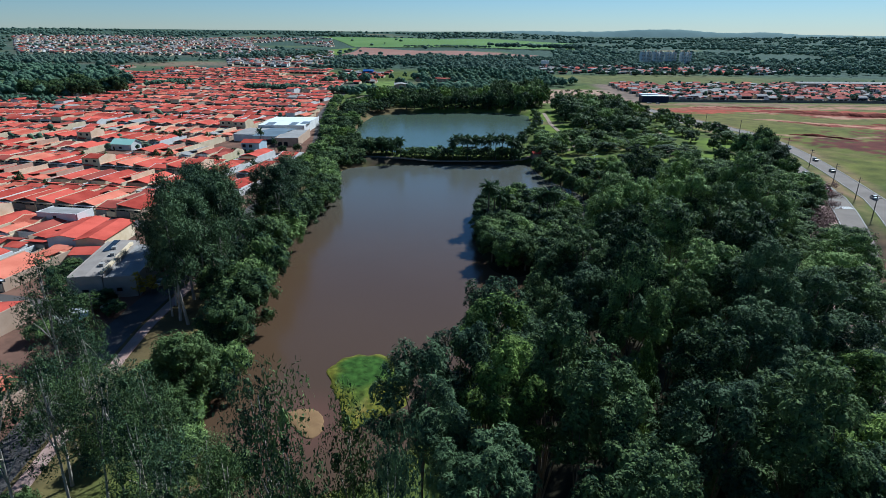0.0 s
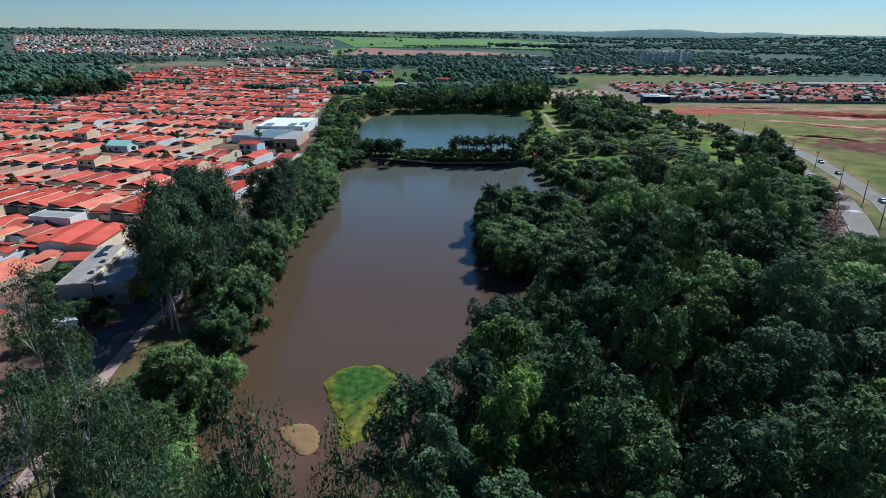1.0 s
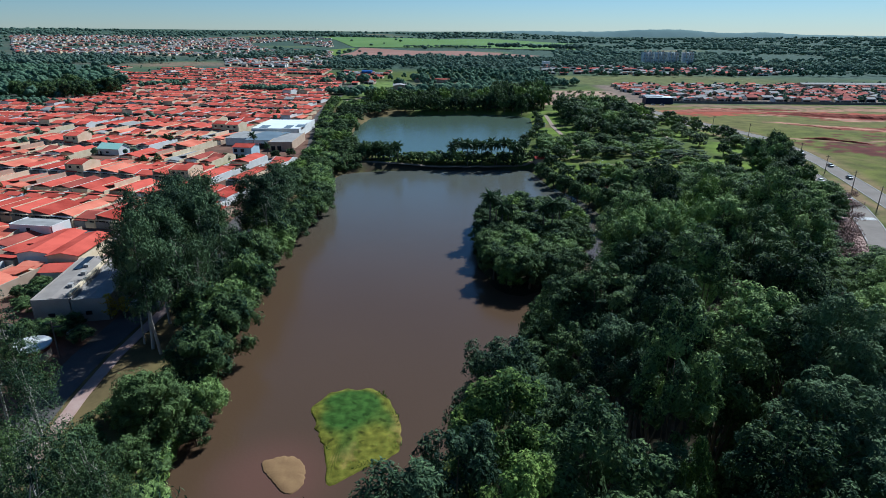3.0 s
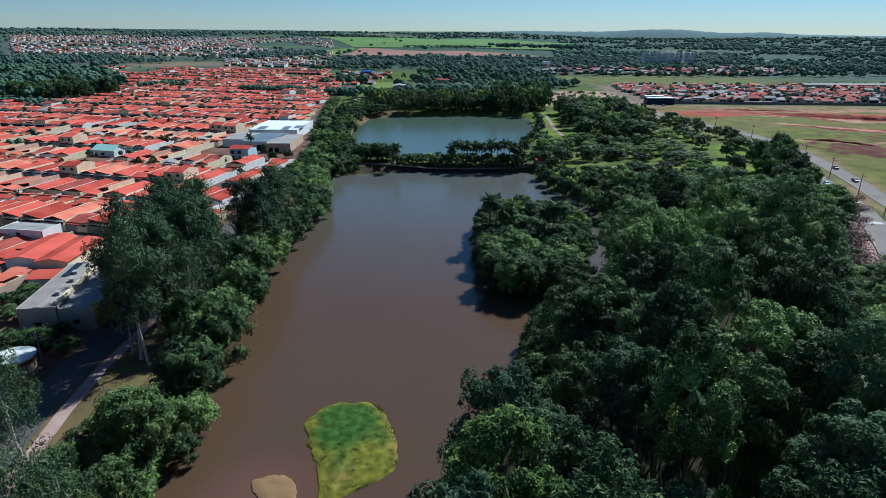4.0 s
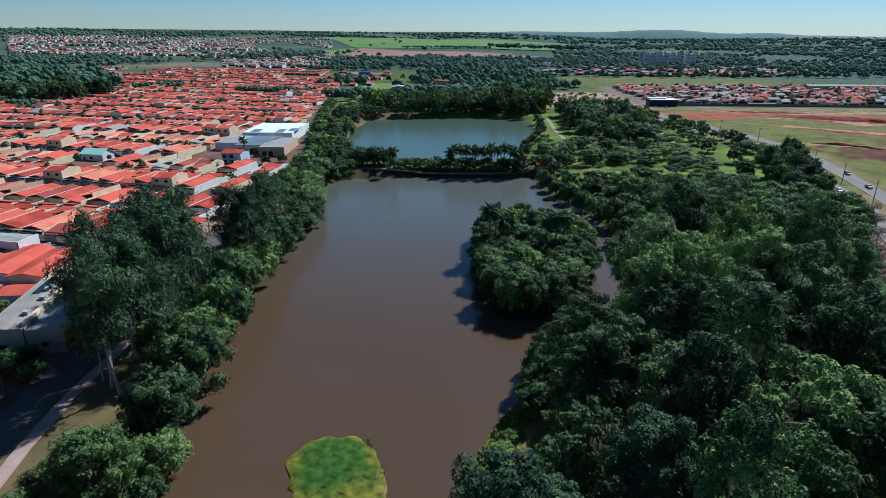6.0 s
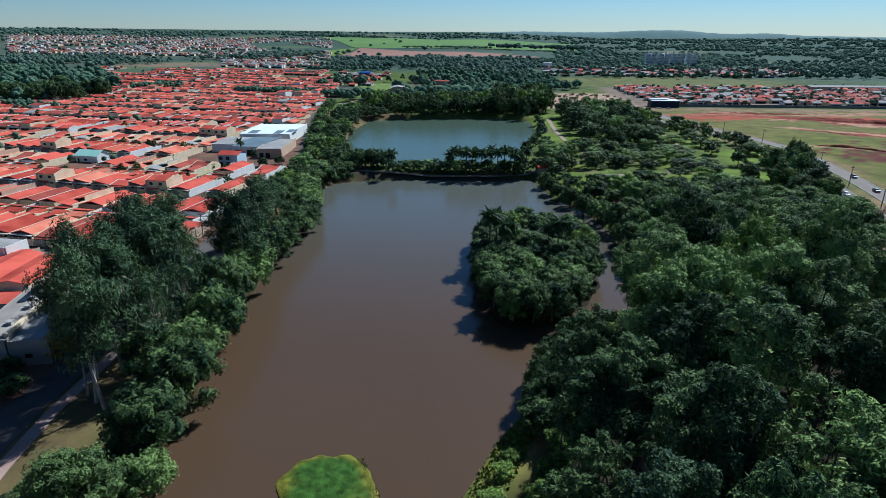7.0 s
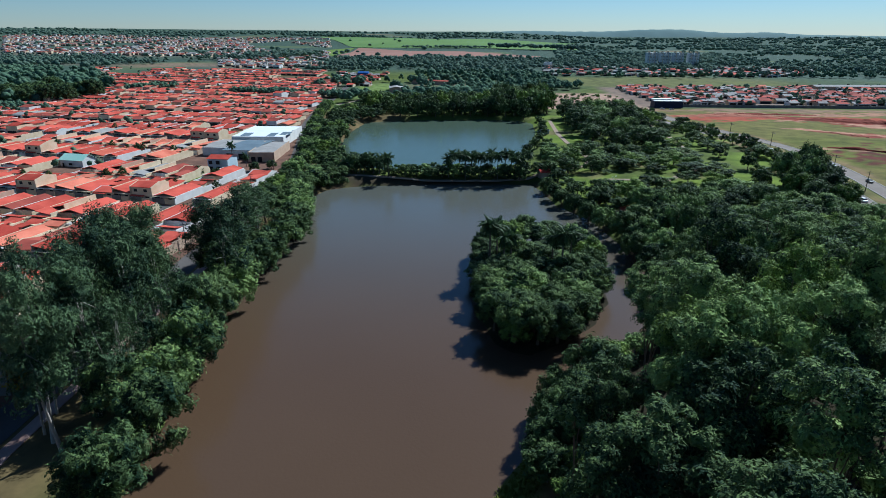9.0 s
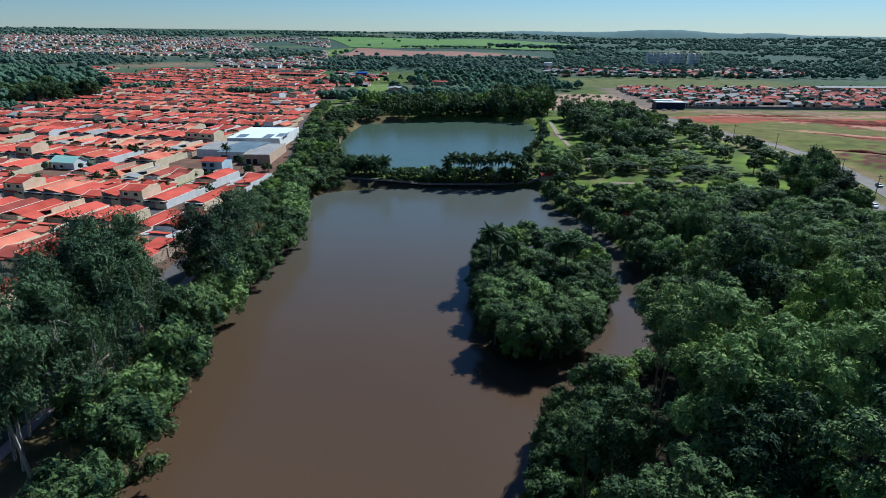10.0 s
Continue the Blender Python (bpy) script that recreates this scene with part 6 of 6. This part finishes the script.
# ---- low growth ----
def tufts(name, label, m, x, y, size, tall=1.0):
    """Blades standing on the ground, one soup."""
    g = height(x, y)
    x, y, g = x[g > 0.04], y[g > 0.04], g[g > 0.04]
    k = len(x)
    a, s = rng.uniform(0, 6.28, k), size * rng.uniform(0.5, 1.4, k)
    dx, dy = np.cos(a) * s * 0.5, np.sin(a) * s * 0.5
    lx, ly = rng.uniform(-0.8, 0.8, k) * s, rng.uniform(-0.8, 0.8, k) * s
    v = np.stack([np.stack([x - dx, y - dy, g - 0.05], -1), np.stack([x + dx, y + dy, g - 0.05], -1), np.stack([x + lx, y + ly, g + s * tall], -1)], 1).reshape(-1, 3)
    tagged(new(name, mesh(name, v.tolist(), np.arange(len(v)).reshape(-1, 3).tolist(), m)), label, "grass", kind="stuff")


def islet(name, label, m, poly, top, rough):
    """A low islet with a ragged edge, domed over its outline."""
    for _ in range(2):
        poly = [((1 - k) * p[0] + k * q[0], (1 - k) * p[1] + k * q[1]) for p, q in zip(poly, poly[1:] + poly[:1]) for k in (0.25, 0.75)]
    cx, cy = sum(q[0] for q in poly) / len(poly), sum(q[1] for q in poly) / len(poly)
    v, f, seg, rings = [], [], 120, 26
    far_out = np.linspace(0.2, 40, 400)
    reach = [far_out[int((inside(poly, cx + far_out * math.cos(2 * math.pi * i / seg), cy + far_out * math.sin(2 * math.pi * i / seg)) > 0).sum())] for i in range(seg)]
    for j in range(rings + 1):
        for i in range(seg):
            a = 2 * math.pi * i / seg
            t = j / rings
            edge = reach[i] * t * (1 + 0.05 * float(wave(np.array(math.cos(a) * 9), np.array(math.sin(a) * 9), 1.0, 2)))
            x, y = cx + edge * math.cos(a), cy + edge * math.sin(a)
            z = top * (1 - t ** 4) + rough * float(wave(np.array(x), np.array(y), 1.1, 1)) * (1 - t ** 6) + 0.06 - 0.3 * (t > 0.98)
            v.append((x, y, z))
        if j:
            f += [((j - 1) * seg + i, j * seg + i, j * seg + (i + 1) % seg, (j - 1) * seg + (i + 1) % seg) for i in range(seg)]
    me = mesh(name, v, f, m, smooth=True)
    q = np.ones((len(v), 4))
    x, y = np.array([p[0] for p in v]), np.array([p[1] for p in v])
    blot, fine_blot = wave(x, y, 3.2, 2), wave(x, y, 0.9, 4)
    w = (smooth(-0.5, 0.7, (y - 110) / 9 - np.abs(x + 23) / 9 + 0.9 + 0.5 * blot) * smooth(0.3, 2.5, inside(poly, x, y) + 0.8 * blot))[:, None]
    q[:, :3] = np.array((0.15, 0.145, 0.022)) * (1 - w) + np.array((0.045, 0.095, 0.018)) * w
    tan = (smooth(0.45, 0.8, blot + 0.5 * fine_blot) * (1 - w[:, 0]))[:, None]
    q[:, :3] = q[:, :3] * (1 - 0.6 * tan) + np.array((0.26, 0.17, 0.06)) * 0.6 * tan
    q[:, :3] *= (1 + 0.34 * fine_blot + 0.2 * wave(x, y, 0.45, 1))[:, None]
    q[:, :3] *= (1 - 0.55 * smooth(0.62, 0.8, wave(x, y, 0.8, 6)))[:, None]
    me.color_attributes.new("tint", "FLOAT_COLOR", "POINT").data.foreach_set("color", q.ravel())
    tagged(new(name, me), label, "islet", kind="structure")


islet("marsh_islet", "low yellow-green marsh grass islet in the lake", M_MARSH, MARSH, 0.45, 0.04)
islet("sandbar", "bare tan silt bar at the lake's near end", M_SAND, SANDBAR, 0.3, 0.04)
x, y = rng.uniform(-34, -11, 9000), rng.uniform(89, 123, 9000)
rim = inside(MARSH, x, y)
keep = (rim > 0.1) & (rim < 5) & (wave(x, y, 2.2, 3) + 0.06 * (x + 20) > 0.35)
k = int(keep.sum())
x, y, s_ = x[keep], y[keep], rng.uniform(0.25, 0.5, k)
a_ = rng.uniform(0, 6.28, k)
v = np.stack([np.stack([x - np.cos(a_) * 0.12, y - np.sin(a_) * 0.12, x * 0], -1), np.stack([x + np.cos(a_) * 0.12, y + np.sin(a_) * 0.12, x * 0], -1), np.stack([x + rng.uniform(-0.3, 0.3, k), y + rng.uniform(-0.3, 0.3, k), s_ + 0.2], -1)], 1).reshape(-1, 3)
tagged(new("marsh_reeds", mesh("marsh_reeds", v.tolist(), np.arange(len(v)).reshape(-1, 3).tolist(), M_LIME)), "clumps of reeds on the marsh islet", "reeds", kind="stuff")
shore = np.array(LAKE[25:] + LAKE[:1], float)
k, t = rng.integers(0, len(shore) - 1, 5000), rng.uniform(0, 1, 5000)[:, None]
p = shore[k] * (1 - t) + shore[k + 1] * t + rng.uniform(-1, 6, (5000, 2)) * np.array((1, -0.7))
tufts("shore_grass", "rough grass along the near shore", M_GRASS, p[:, 0], p[:, 1], 0.5, 0.8)


def bush(x, y, r, m, label="low green bush"):
    c = [(r * 0.5 * math.cos(2.4 * k), r * 0.5 * math.sin(2.4 * k), r * (0.35 + 0.15 * (k % 3))) for k in range(7)]
    v, f = leaf_cloud(c, [r * 0.5] * 7, 220, r * 0.38, tri=True)
    return mesh("bush", v.tolist(), f.tolist(), m)


BUSHES = [bush(0, 0, 1.0, m) for m in (M_MANGO_SHADE, M_BROAD, M_LIME)]
west = np.array(LAKE[1:11], float)
spots = []
for k in range(90):
    t = k / 90 * (len(west) - 1.001)
    p = west[int(t)] * (1 - t % 1) + west[int(t) + 1] * (t % 1)
    spots.append((float(p[0]) - float(rng.uniform(0.9, 2.4)), float(p[1]), float(rng.uniform(1.5, 2.7))))
spots += [(-76 + 1.6 * k, 317 + 1.1 * k + (k % 2) * 1.5, 2.4) for k in range(9)]
spots += [(float(rng.uniform(-72, -50)), float(rng.uniform(84, 118)), 1.4) for _ in range(18)]
spots += [(float(rng.uniform(80, 160)), float(rng.uniform(640, 770)), float(rng.uniform(1.2, 2.6))) for _ in range(110)]
spots += [(float(rng.uniform(-60, 20)), float(rng.uniform(574, 582)), 2.0) for _ in range(24)]
# bushes by the dam get the dark leaves in place of shade
for x, y, r in spots:
    if dry(x, y):
        thing("bush", "low green bush on open ground", "bush", x, y, ground_at(x, y) - 0.1, float(rng.uniform(0, 360)), r, "bushes", me=BUSHES[0 if 320 < y < 345 else int(rng.integers(3))])
